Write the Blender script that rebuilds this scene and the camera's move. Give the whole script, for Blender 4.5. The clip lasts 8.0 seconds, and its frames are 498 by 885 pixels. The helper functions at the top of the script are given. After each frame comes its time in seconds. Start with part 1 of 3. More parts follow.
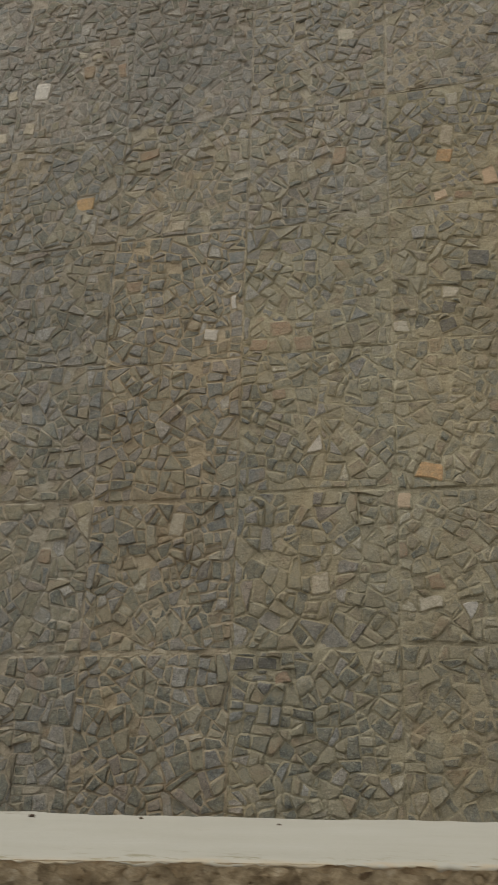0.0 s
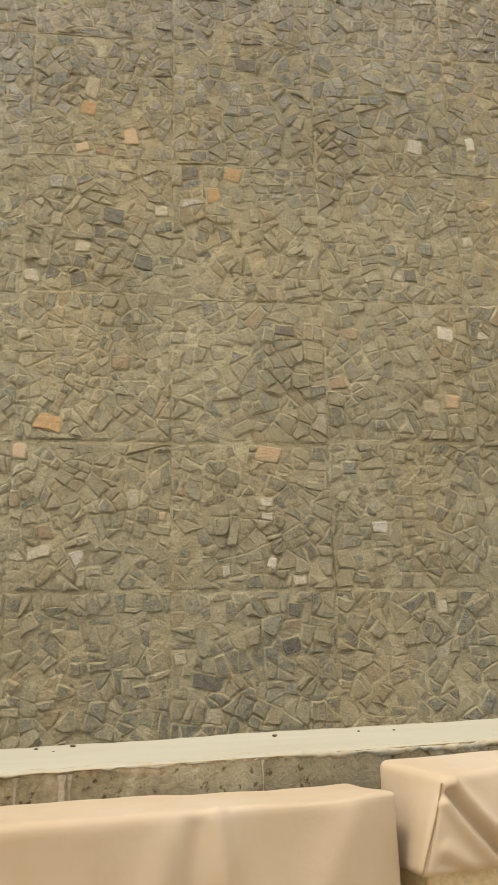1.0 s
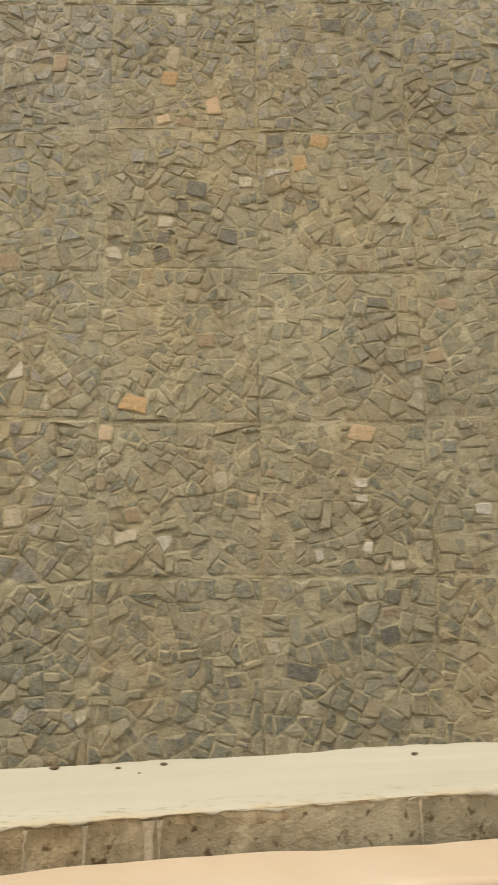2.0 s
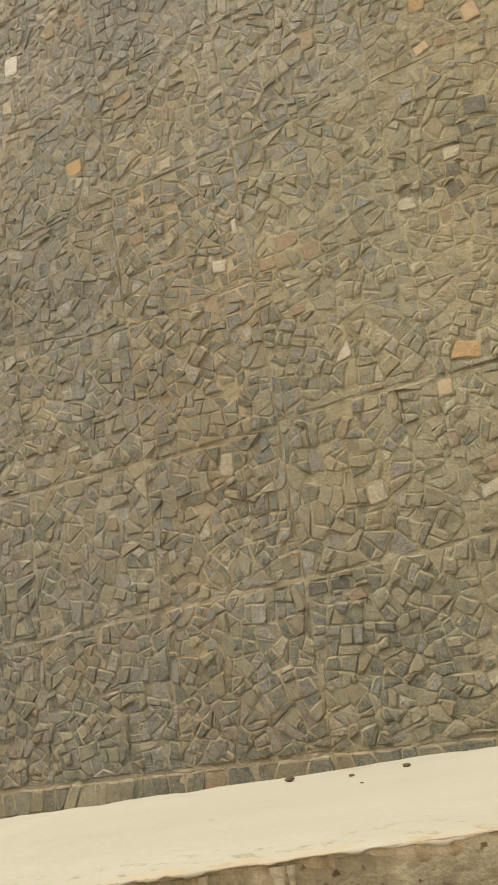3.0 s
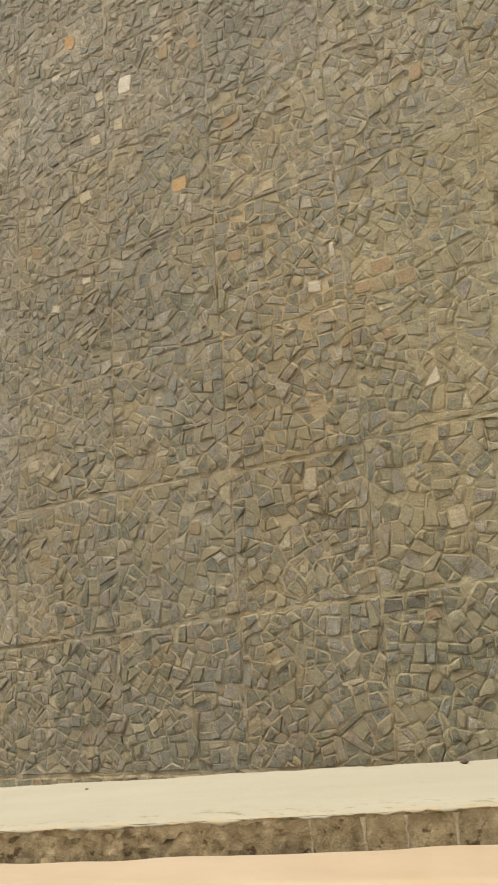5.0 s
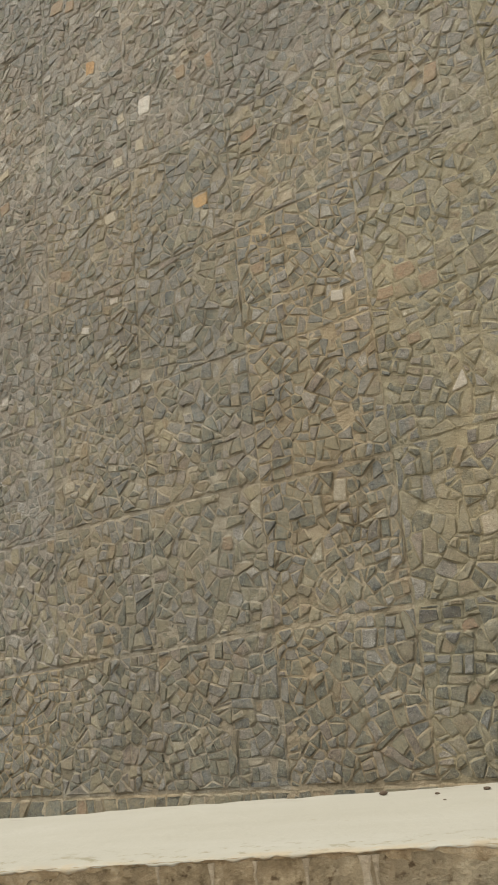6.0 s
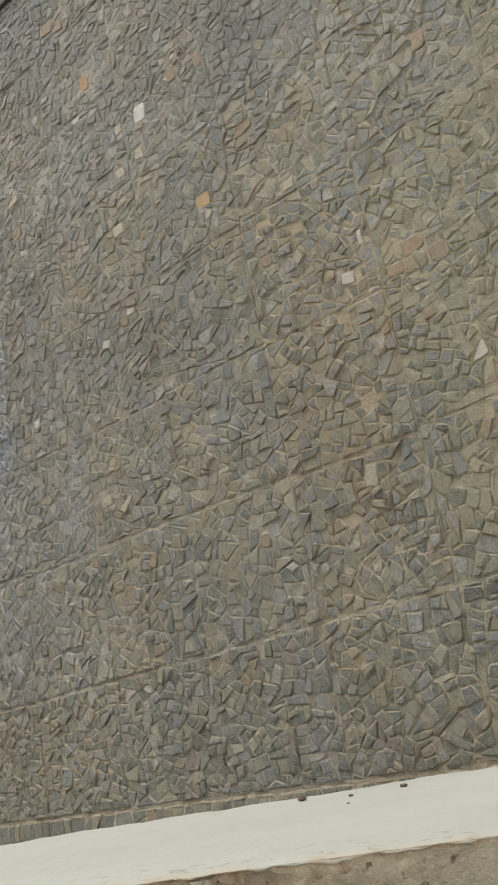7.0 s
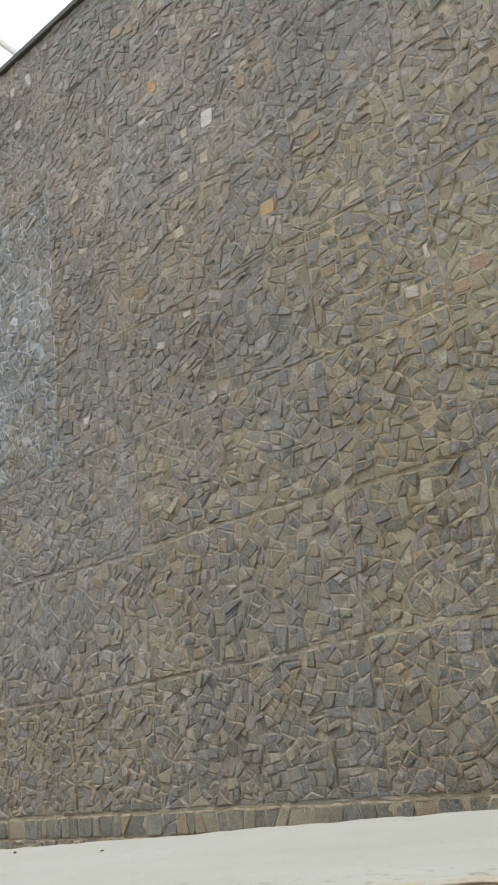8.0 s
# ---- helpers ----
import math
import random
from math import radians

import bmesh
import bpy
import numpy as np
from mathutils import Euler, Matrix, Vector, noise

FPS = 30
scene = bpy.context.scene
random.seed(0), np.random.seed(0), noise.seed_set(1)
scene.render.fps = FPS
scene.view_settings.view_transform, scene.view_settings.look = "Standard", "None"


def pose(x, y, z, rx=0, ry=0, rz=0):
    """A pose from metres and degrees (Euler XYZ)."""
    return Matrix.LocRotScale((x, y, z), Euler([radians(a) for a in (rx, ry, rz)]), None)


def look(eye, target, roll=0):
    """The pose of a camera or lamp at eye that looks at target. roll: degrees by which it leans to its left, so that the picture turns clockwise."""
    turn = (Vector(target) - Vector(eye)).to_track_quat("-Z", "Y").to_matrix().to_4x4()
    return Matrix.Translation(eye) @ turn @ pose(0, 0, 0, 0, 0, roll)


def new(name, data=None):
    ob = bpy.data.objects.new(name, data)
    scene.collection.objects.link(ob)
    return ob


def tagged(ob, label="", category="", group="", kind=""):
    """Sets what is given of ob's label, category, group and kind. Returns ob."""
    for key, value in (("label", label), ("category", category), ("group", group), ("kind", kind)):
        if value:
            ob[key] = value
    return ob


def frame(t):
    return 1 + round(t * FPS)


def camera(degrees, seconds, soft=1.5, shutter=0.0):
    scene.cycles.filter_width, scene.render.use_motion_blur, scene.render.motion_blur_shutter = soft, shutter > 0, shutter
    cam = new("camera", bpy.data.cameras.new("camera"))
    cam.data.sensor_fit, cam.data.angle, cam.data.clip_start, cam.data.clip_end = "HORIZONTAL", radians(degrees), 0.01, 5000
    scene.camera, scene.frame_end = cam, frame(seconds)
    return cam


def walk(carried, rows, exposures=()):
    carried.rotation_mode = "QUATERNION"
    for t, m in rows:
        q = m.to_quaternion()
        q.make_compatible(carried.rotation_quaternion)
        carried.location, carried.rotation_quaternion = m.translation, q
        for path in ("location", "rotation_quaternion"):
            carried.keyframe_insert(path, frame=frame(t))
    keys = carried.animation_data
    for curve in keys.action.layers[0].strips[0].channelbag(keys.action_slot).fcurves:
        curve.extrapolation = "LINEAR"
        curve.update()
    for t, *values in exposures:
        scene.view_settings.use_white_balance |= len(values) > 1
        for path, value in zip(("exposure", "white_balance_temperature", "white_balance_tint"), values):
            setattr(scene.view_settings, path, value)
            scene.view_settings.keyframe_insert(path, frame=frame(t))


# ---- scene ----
cam = camera(32.8, 8.0, soft=1.75, shutter=0.1)
PATH = [
    (0, (0.824, 0.531, 1.087), (0.333, 2.360, 1.730), 1.83),
    (0.2, (0.936, 0.538, 1.071), (0.554, 2.391, 1.722), 1.51),
    (0.5, (1.078, 0.515, 1.068), (0.961, 2.421, 1.664), 0.97),
    (0.6, (1.119, 0.492, 1.076), (1.096, 2.404, 1.662), 0.42),
    (0.8, (1.155, 0.486, 1.075), (1.285, 2.402, 1.633), -0.55),
    (1, (1.201, 0.500, 1.078), (1.449, 2.411, 1.615), -1.22),
    (1.5, (1.192, 0.609, 1.087), (1.540, 2.507, 1.613), -1.10),
    (1.8, (1.175, 0.689, 1.098), (1.449, 2.602, 1.616), -0.43),
    (2, (1.184, 0.741, 1.095), (1.233, 2.674, 1.606), -0.53),
    (2.2, (1.223, 0.788, 1.094), (0.973, 2.706, 1.602), -2.39),
    (3.3, (1.383, 0.908, 1.109), (0.516, 2.641, 1.603), -10.41),
    (3.5, (1.382, 0.905, 1.109), (0.508, 2.633, 1.607), -11.28),
    (4, (1.370, 0.873, 1.111), (0.479, 2.590, 1.619), -11.36),
    (4.5, (1.357, 0.763, 1.112), (0.457, 2.473, 1.626), -10.30),
    (5, (1.314, 0.656, 1.106), (0.376, 2.339, 1.640), -4.14),
    (5.2, (1.315, 0.641, 1.112), (0.369, 2.318, 1.654), -3.20),
    (6.3, (1.492, 0.863, 1.105), (0.411, 2.444, 1.682), -7.06),
    (6.5, (1.513, 0.909, 1.100), (0.422, 2.484, 1.676), -8.54),
    (7, (1.552, 0.931, 1.095), (0.413, 2.469, 1.677), -10.76),
    (7.5, (1.507, 0.895, 1.101), (0.324, 2.392, 1.703), -10.11),
    (8, (1.396, 0.813, 1.114), (0.218, 2.309, 1.724), -7.01),
]
EXPOSURES = [
    (0.0, -0.11, 6950, 10), (0.3, 0.18, 7300, 9), (0.6, 0.46, 7500, 9), (1.0, 0.66, 8100, 9), (5.2, 0.64, 8350, 9), (6.3, 0.46, 6800, 9.5), (7.0, 0.46, 6450, 9), (8.0, 0.46, 6250, 9),
]
walk(cam, [(t, look(e, g, r)) for t, e, g, r in PATH], EXPOSURES)

# ---- light: a bright overcast day ----
SUN_EL, SUN_AZ = radians(60), radians(232)
world = bpy.data.worlds.new("overcast_sky")
scene.world = world
world.use_nodes = True
wn = world.node_tree
sky = wn.nodes.new("ShaderNodeTexSky")
sky.sky_type, sky.sun_disc = "NISHITA", False
sky.sun_elevation, sky.sun_rotation = SUN_EL, SUN_AZ
sky.air_density, sky.dust_density, sky.ozone_density = 1.0, 5.0, 1.0
cloud = wn.nodes.new("ShaderNodeMix")
cloud.data_type = "RGBA"
cloud.inputs[0].default_value = 0.8
cloud.inputs[7].default_value = (7.6, 7.8, 8.0, 1)
wn.links.new(sky.outputs["Color"], cloud.inputs[6])
wn.links.new(cloud.outputs[2], wn.nodes["Background"].inputs["Color"])
wn.nodes["Background"].inputs["Strength"].default_value = 0.13
sun = new("sun", bpy.data.lights.new("sun", "SUN"))
sun.data.energy, sun.data.angle, sun.data.color = 1.25, radians(14), (1.0, 0.97, 0.92)
sun_from = Vector((math.sin(SUN_AZ) * math.cos(SUN_EL), math.cos(SUN_AZ) * math.cos(SUN_EL), math.sin(SUN_EL)))
sun.matrix_world = look((0, -3, 12), Vector((0, -3, 12)) - sun_from)


# ---- materials ----
def material(name, rough=0.85):
    m = bpy.data.materials.new(name)
    m.use_nodes = True
    m.node_tree.nodes["Principled BSDF"].inputs["Roughness"].default_value = rough
    return m, m.node_tree, m.node_tree.nodes["Principled BSDF"]


def noise_node(nt, scale, detail=4, rough=0.55, stretch=None):
    pos = nt.nodes.new("ShaderNodeNewGeometry").outputs["Position"]
    if stretch:
        mp = nt.nodes.new("ShaderNodeMapping")
        mp.inputs["Scale"].default_value = stretch
        nt.links.new(pos, mp.inputs["Vector"])
        pos = mp.outputs["Vector"]
    n = nt.nodes.new("ShaderNodeTexNoise")
    n.inputs["Scale"].default_value, n.inputs["Detail"].default_value, n.inputs["Roughness"].default_value = scale, detail, rough
    nt.links.new(pos, n.inputs["Vector"])
    return n.outputs["Fac"]


def ramp_node(nt, fac, stops):
    r = nt.nodes.new("ShaderNodeValToRGB")
    el = r.color_ramp.elements
    while len(el) < len(stops):
        el.new(0.5)
    for e, (p, c) in zip(el, stops):
        e.position, e.color = p, (*c, 1) if len(c) == 3 else c
    nt.links.new(fac, r.inputs["Fac"])
    return r.outputs["Color"]


def mix_node(nt, fac, a, b, mode="MIX"):
    m = nt.nodes.new("ShaderNodeMix")
    m.data_type, m.blend_type = "RGBA", mode
    for key, val in ((0, fac), (6, a), (7, b)):
        if hasattr(val, "links"):
            nt.links.new(val, m.inputs[key])
        else:
            m.inputs[key].default_value = val if key == 0 else (*val, 1)
    return m.outputs[2]


def bump_node(nt, bsdf, fac, strength, dist, under=None):
    b = nt.nodes.new("ShaderNodeBump")
    b.inputs["Strength"].default_value, b.inputs["Distance"].default_value = strength, dist
    nt.links.new(fac, b.inputs["Height"])
    if under:
        nt.links.new(under, b.inputs["Normal"])
    nt.links.new(b.outputs["Normal"], bsdf.inputs["Normal"])
    return b.outputs["Normal"]


def grey(nt, fac, lo, hi, a=0.3, b=0.7):
    return ramp_node(nt, fac, [(a, (lo, lo, lo)), (b, (hi, hi, hi))])


def weather(nt, col):
    """Broad rusty and greyish stains that run over stones and mortar alike."""
    hue = ramp_node(nt, noise_node(nt, 1.3, 5, 0.6, (1.6, 1, 0.7)), [(0.36, (0.97, 1.0, 1.03)), (0.5, (0.995, 1.0, 1.0)), (0.62, (1.035, 1.0, 0.95))])
    col = mix_node(nt, 1.0, col, hue, "MULTIPLY")
    rust = grey(nt, noise_node(nt, 5.5, 6, 0.7, (1.5, 1, 0.6)), 0.0, 0.40, 0.58, 0.72)
    col = mix_node(nt, rust, col, (0.285, 0.190, 0.110))
    return mix_node(nt, 1.0, col, grey(nt, noise_node(nt, 0.8, 3), 0.85, 1.12), "MULTIPLY")


DUST = (0.299, 0.268, 0.182)
DUST_COOL = (0.290, 0.268, 0.212)


def stone_material(name, stops, single, dust=0.45, film_col=DUST, speck=0.5):
    """Split fieldstone: a colour for each piece, speckled grain, cement dust and smeared mortar on it."""
    m, nt, bs = material(name, 0.82)
    if single:
        rnd = nt.nodes.new("ShaderNodeObjectInfo").outputs["Random"]
    else:
        rnd = nt.nodes.new("ShaderNodeNewGeometry").outputs["Random Per Island"]
    col = ramp_node(nt, rnd, stops)
    col = mix_node(nt, 1.0, col, grey(nt, noise_node(nt, 42, 6, 0.72), 1 - 0.55 * speck, 1 + 0.55 * speck, 0.36, 0.64), "MULTIPLY")
    col = mix_node(nt, 1.0, col, grey(nt, noise_node(nt, 150, 4, 0.7), 1 - 0.6 * speck, 1 + 0.6 * speck, 0.36, 0.64), "MULTIPLY")
    fleck = grey(nt, noise_node(nt, 85, 5, 0.75), 0.0, 0.6 * speck, 0.55, 0.64)
    col = mix_node(nt, fleck, col, (0.52, 0.51, 0.46))
    film = grey(nt, noise_node(nt, 15, 6, 0.72), dust * 0.15, min(1.0, dust * 1.5), 0.38, 0.60)
    col = mix_node(nt, film, col, film_col)
    smear = nt.nodes.new("ShaderNodeAttribute")
    smear.attribute_name = "smear"
    ragged = nt.nodes.new("ShaderNodeMath")
    ragged.operation = "MULTIPLY"
    nt.links.new(smear.outputs["Fac"], ragged.inputs[0])
    nt.links.new(grey(nt, noise_node(nt, 30, 5, 0.7), 0.25, 1.0, 0.40, 0.58), ragged.inputs[1])
    col = mix_node(nt, ragged.outputs[0], col, film_col)
    scuff = grey(nt, noise_node(nt, 60, 7, 0.8), 0.0, 0.5, 0.60, 0.70)
    col = mix_node(nt, scuff, col, (0.46, 0.42, 0.33))
    col = weather(nt, col)
    nt.links.new(col, bs.inputs["Base Color"])
    nrm = bump_node(nt, bs, noise_node(nt, 34, 6, 0.7), 1.0, 0.010)
    bump_node(nt, bs, noise_node(nt, 130, 4, 0.7), 1.0, 0.007, nrm)
    return m


COMMON = [(0.0, (0.103, 0.113, 0.098)), (0.12, (0.178, 0.184, 0.155)), (0.24, (0.227, 0.209, 0.149)), (0.36, (0.300, 0.267, 0.189)), (0.46, (0.138, 0.140, 0.106)), (0.55, (0.257, 0.203, 0.138)),
          (0.64, (0.124, 0.138, 0.128)), (0.72, (0.339, 0.307, 0.227)), (0.80, (0.178, 0.178, 0.140)), (0.87, (0.257, 0.187, 0.116)), (0.93, (0.117, 0.103, 0.079)), (1.0, (0.433, 0.403, 0.324))]
PALE = [(0.0, (0.44, 0.415, 0.365)), (0.5, (0.56, 0.535, 0.48)), (1.0, (0.48, 0.445, 0.385))]
ORANGE = [(0.0, (0.47, 0.285, 0.125)), (0.5, (0.43, 0.265, 0.130)), (1.0, (0.49, 0.315, 0.145))]
RUST = [(0.0, (0.25, 0.175, 0.115)), (1.0, (0.30, 0.20, 0.13))]
PINK = [(0.0, (0.485, 0.360, 0.242)), (1.0, (0.524, 0.403, 0.286))]
DARK = [(0.0, (0.088, 0.088, 0.083)), (1.0, (0.112, 0.107, 0.096))]
BLUE = [(0.0, (0.125, 0.145, 0.140)), (1.0, (0.175, 0.193, 0.179))]
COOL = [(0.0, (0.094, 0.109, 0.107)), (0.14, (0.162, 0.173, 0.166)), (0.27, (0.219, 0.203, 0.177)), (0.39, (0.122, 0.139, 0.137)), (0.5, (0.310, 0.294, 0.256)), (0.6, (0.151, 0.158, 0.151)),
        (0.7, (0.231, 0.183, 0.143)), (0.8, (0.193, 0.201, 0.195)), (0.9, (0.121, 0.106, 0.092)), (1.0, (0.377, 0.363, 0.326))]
LIGHT = [(0.0, (0.407, 0.368, 0.289)), (0.5, (0.478, 0.439, 0.354)), (1.0, (0.431, 0.375, 0.283))]
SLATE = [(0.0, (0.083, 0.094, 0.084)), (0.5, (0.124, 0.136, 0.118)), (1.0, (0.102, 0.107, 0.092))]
KINDS = ["common", "pale", "orange", "pink", "dark", "blue", "cool", "slate", "rust", "light"]
STONE = {}
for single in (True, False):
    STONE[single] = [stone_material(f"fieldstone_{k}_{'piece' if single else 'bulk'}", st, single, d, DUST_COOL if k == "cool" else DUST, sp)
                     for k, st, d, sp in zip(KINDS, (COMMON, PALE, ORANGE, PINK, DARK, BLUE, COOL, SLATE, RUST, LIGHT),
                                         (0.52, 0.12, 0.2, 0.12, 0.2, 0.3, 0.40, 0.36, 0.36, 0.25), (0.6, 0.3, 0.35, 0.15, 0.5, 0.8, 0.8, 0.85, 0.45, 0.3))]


def mortar_material(name, stops):
    m, nt, bs = material(name, 0.93)
    col = ramp_node(nt, noise_node(nt, 7, 6, 0.65), stops)
    col = mix_node(nt, 1.0, col, grey(nt, noise_node(nt, 120, 4, 0.7), 0.75, 1.25), "MULTIPLY")
    col = weather(nt, col)
    nt.links.new(col, bs.inputs["Base Color"])
    nrm = bump_node(nt, bs, noise_node(nt, 40, 6, 0.72), 1.0, 0.015)
    bump_node(nt, bs, noise_node(nt, 300, 3, 0.6), 0.5, 0.002, nrm)
    return m


def concrete_material(name, stops, scale=9, rough=0.9, bump=0.006):
    m, nt, bs = material(name, rough)
    col = ramp_node(nt, noise_node(nt, scale, 6, 0.65), stops)
    col = mix_node(nt, 1.0, col, grey(nt, noise_node(nt, 150, 4, 0.7), 0.8, 1.2), "MULTIPLY")
    nt.links.new(col, bs.inputs["Base Color"])
    bump_node(nt, bs, noise_node(nt, 60, 6, 0.7), 0.8, bump)
    return m


def coping_material():
    """White cement wash, brushed along the wall, thin and dirty in places, with olive specks near the front."""
    m, nt, bs = material("white_cement_wash", 0.8)
    along = nt.nodes.new("ShaderNodeMapping")
    along.vector_type = "POINT"
    along.inputs["Rotation"].default_value = (0, 0, -math.atan(0.3285))
    along.inputs["Scale"].default_value = (1.0, 1.0, 1.0)
    nt.links.new(nt.nodes.new("ShaderNodeNewGeometry").outputs["Position"], along.inputs["Vector"])
    squash = nt.nodes.new("ShaderNodeVectorMath")
    squash.operation = "MULTIPLY"
    squash.inputs[1].default_value = (3.0, 8.0, 3.0)
    nt.links.new(along.outputs["Vector"], squash.inputs[0])
    brush = nt.nodes.new("ShaderNodeTexNoise")
    brush.inputs["Scale"].default_value, brush.inputs["Detail"].default_value, brush.inputs["Roughness"].default_value = 1.6, 7, 0.65
    nt.links.new(squash.outputs["Vector"], brush.inputs["Vector"])
    col = ramp_node(nt, brush.outputs["Fac"], [(0.28, (0.348, 0.338, 0.284)), (0.45, (0.366, 0.358, 0.304)), (0.60, (0.380, 0.374, 0.322)), (0.78, (0.408, 0.404, 0.356))])
    spots = ramp_node(nt, noise_node(nt, 24, 6, 0.75), [(0.66, (1, 1, 1)), (0.76, (0.70, 0.60, 0.45))])
    col = mix_node(nt, 1.0, col, spots, "MULTIPLY")
    # distance in from the front edge
    across = nt.nodes.new("ShaderNodeVectorMath")
    across.operation = "DOT_PRODUCT"
    across.inputs[1].default_value = (-0.3285, 1.0, 0.0)
    nt.links.new(nt.nodes.new("ShaderNodeNewGeometry").outputs["Position"], across.inputs[0])
    inset = nt.nodes.new("ShaderNodeMath")
    inset.operation = "SUBTRACT"
    inset.inputs[1].default_value = 0.985
    nt.links.new(across.outputs["Value"], inset.inputs[0])
    band = ramp_node(nt, inset.outputs[0], [(0.0, (0.55, 0.55, 0.55)), (0.012, (1, 1, 1)), (0.035, (0.75, 0.75, 0.75)), (0.075, (0, 0, 0))])
    grime = mix_node(nt, 1.0, band, grey(nt, noise_node(nt, 46, 6, 0.78, (0.8, 1.3, 1)), 0.0, 0.8, 0.55, 0.62), "MULTIPLY")
    col = mix_node(nt, grime, col, (0.20, 0.185, 0.105))
    rear = ramp_node(nt, inset.outputs[0], [(0.315, (0, 0, 0)), (0.35, (1, 1, 1))])
    flakes = mix_node(nt, 1.0, rear, grey(nt, noise_node(nt, 30, 6, 0.75, (0.35, 1.8, 1)), 0.0, 0.7, 0.58, 0.63), "MULTIPLY")
    col = mix_node(nt, flakes, col, (0.17, 0.15, 0.095))
    edge = ramp_node(nt, inset.outputs[0], [(0.0, (1, 1, 1)), (0.006, (0.7, 0.7, 0.7)), (0.016, (0, 0, 0))])
    flaked = mix_node(nt, 1.0, edge, grey(nt, noise_node(nt, 30, 6, 0.7), 0.0, 1.0, 0.44, 0.56), "MULTIPLY")
    col = mix_node(nt, flaked, col, (0.385, 0.330, 0.235))
    nt.links.new(col, bs.inputs["Base Color"])
    nrm = bump_node(nt, bs, brush.outputs["Fac"], 0.3, 0.004)
    bump_node(nt, bs, noise_node(nt, 120, 5, 0.65), 0.35, 0.003, nrm)
    return m


def leatherette_material():
    m, nt, bs = material("tan_leatherette", 0.6)
    bs.inputs["Specular IOR Level"].default_value = 0.42
    bs.inputs["Sheen Weight"].default_value = 0.1
    bs.inputs["Sheen Roughness"].default_value = 0.4
    col = ramp_node(nt, noise_node(nt, 6, 4, 0.6), [(0.3, (0.390, 0.302, 0.205)), (0.5, (0.432, 0.350, 0.262)), (0.7, (0.460, 0.388, 0.312))])
    dirt = ramp_node(nt, noise_node(nt, 22, 6, 0.7), [(0.66, (1, 1, 1)), (0.8, (0.8, 0.72, 0.6))])
    col = mix_node(nt, 1.0, col, dirt, "MULTIPLY")
    nt.links.new(col, bs.inputs["Base Color"])
    nrm = bump_node(nt, bs, noise_node(nt, 700, 3, 0.6), 0.08, 0.001)
    bump_node(nt, bs, noise_node(nt, 14, 4, 0.5), 0.35, 0.008, nrm)
    return m


def parapet_material():
    """Raw grey concrete that turns to brown, flaking plaster along one stretch."""
    m, nt, bs = material("raw_concrete", 0.92)
    grain = noise_node(nt, 11, 6, 0.7)
    greyish = ramp_node(nt, grain, [(0.3, (0.215, 0.190, 0.130)), (0.5, (0.300, 0.270, 0.192)), (0.7, (0.375, 0.340, 0.250))])
    blotch = noise_node(nt, 62, 6, 0.72)
    brown = ramp_node(nt, blotch, [(0.36, (0.135, 0.102, 0.058)), (0.47, (0.250, 0.200, 0.124)), (0.56, (0.325, 0.266, 0.172)), (0.66, (0.46, 0.40, 0.29))])
    sep = nt.nodes.new("ShaderNodeSeparateXYZ")
    nt.links.new(nt.nodes.new("ShaderNodeNewGeometry").outputs["Position"], sep.inputs["Vector"])
    add = nt.nodes.new("ShaderNodeMath")
    add.operation = "MULTIPLY_ADD"
    add.inputs[1].default_value = 0.25
    nt.links.new(noise_node(nt, 6, 4), add.inputs[0])
    nt.links.new(sep.outputs["X"], add.inputs[2])
    half = nt.nodes.new("ShaderNodeMath")
    half.operation = "MULTIPLY"
    half.inputs[1].default_value = 0.5
    nt.links.new(add.outputs[0], half.inputs[0])
    col = mix_node(nt, ramp_node(nt, half.outputs[0], [(0.58, (0, 0, 0)), (0.72, (1, 1, 1))]), brown, greyish)
    col = mix_node(nt, grey(nt, noise_node(nt, 17, 6, 0.72), 0.0, 0.65, 0.48, 0.62), col, (0.235, 0.185, 0.115))
    # Pits are dark spots only, the shade of small holes put into the colour.
    pit_shade = ramp_node(nt, noise_node(nt, 90, 3, 0.6), [(0.33, (0.36, 0.30, 0.24)), (0.40, (1, 1, 1))])
    col = mix_node(nt, 1.0, col, pit_shade, "MULTIPLY")
    streak = grey(nt, noise_node(nt, 34, 5, 0.65, (1, 1, 0.12)), 0.80, 1.08, 0.38, 0.60)
    col = mix_node(nt, 1.0, col, streak, "MULTIPLY")
    nt.links.new(col, bs.inputs["Base Color"])
    bump_node(nt, bs, noise_node(nt, 110, 5, 0.7), 0.8, 0.004)
    return m


MORTAR = mortar_material("cement_mortar", [(0.3, (0.257, 0.227, 0.151)), (0.55, (0.345, 0.308, 0.212)), (0.75, (0.439, 0.402, 0.295))])
MORTAR_WEST = mortar_material("brown_mortar", [(0.3, (0.291, 0.243, 0.164)), (0.55, (0.384, 0.326, 0.228)), (0.75, (0.481, 0.417, 0.308))])
MORTAR_COOL = mortar_material("grey_mortar", [(0.3, (0.258, 0.234, 0.193)), (0.55, (0.354, 0.325, 0.271)), (0.75, (0.451, 0.421, 0.366))])
MORTAR_PALE = mortar_material("pale_mortar", [(0.36, (0.25, 0.255, 0.25)), (0.52, (0.37, 0.378, 0.38)), (0.68, (0.56, 0.565, 0.57))])
MORTAR_MID = mortar_material("tan_mortar", [(0.3, (0.263, 0.230, 0.171)), (0.55, (0.355, 0.319, 0.244)), (0.75, (0.449, 0.409, 0.325))])
CONCRETE = parapet_material()
GROUND = concrete_material("dusty_cement", [(0.3, (0.115, 0.104, 0.085)), (0.7, (0.165, 0.150, 0.125))], 2)
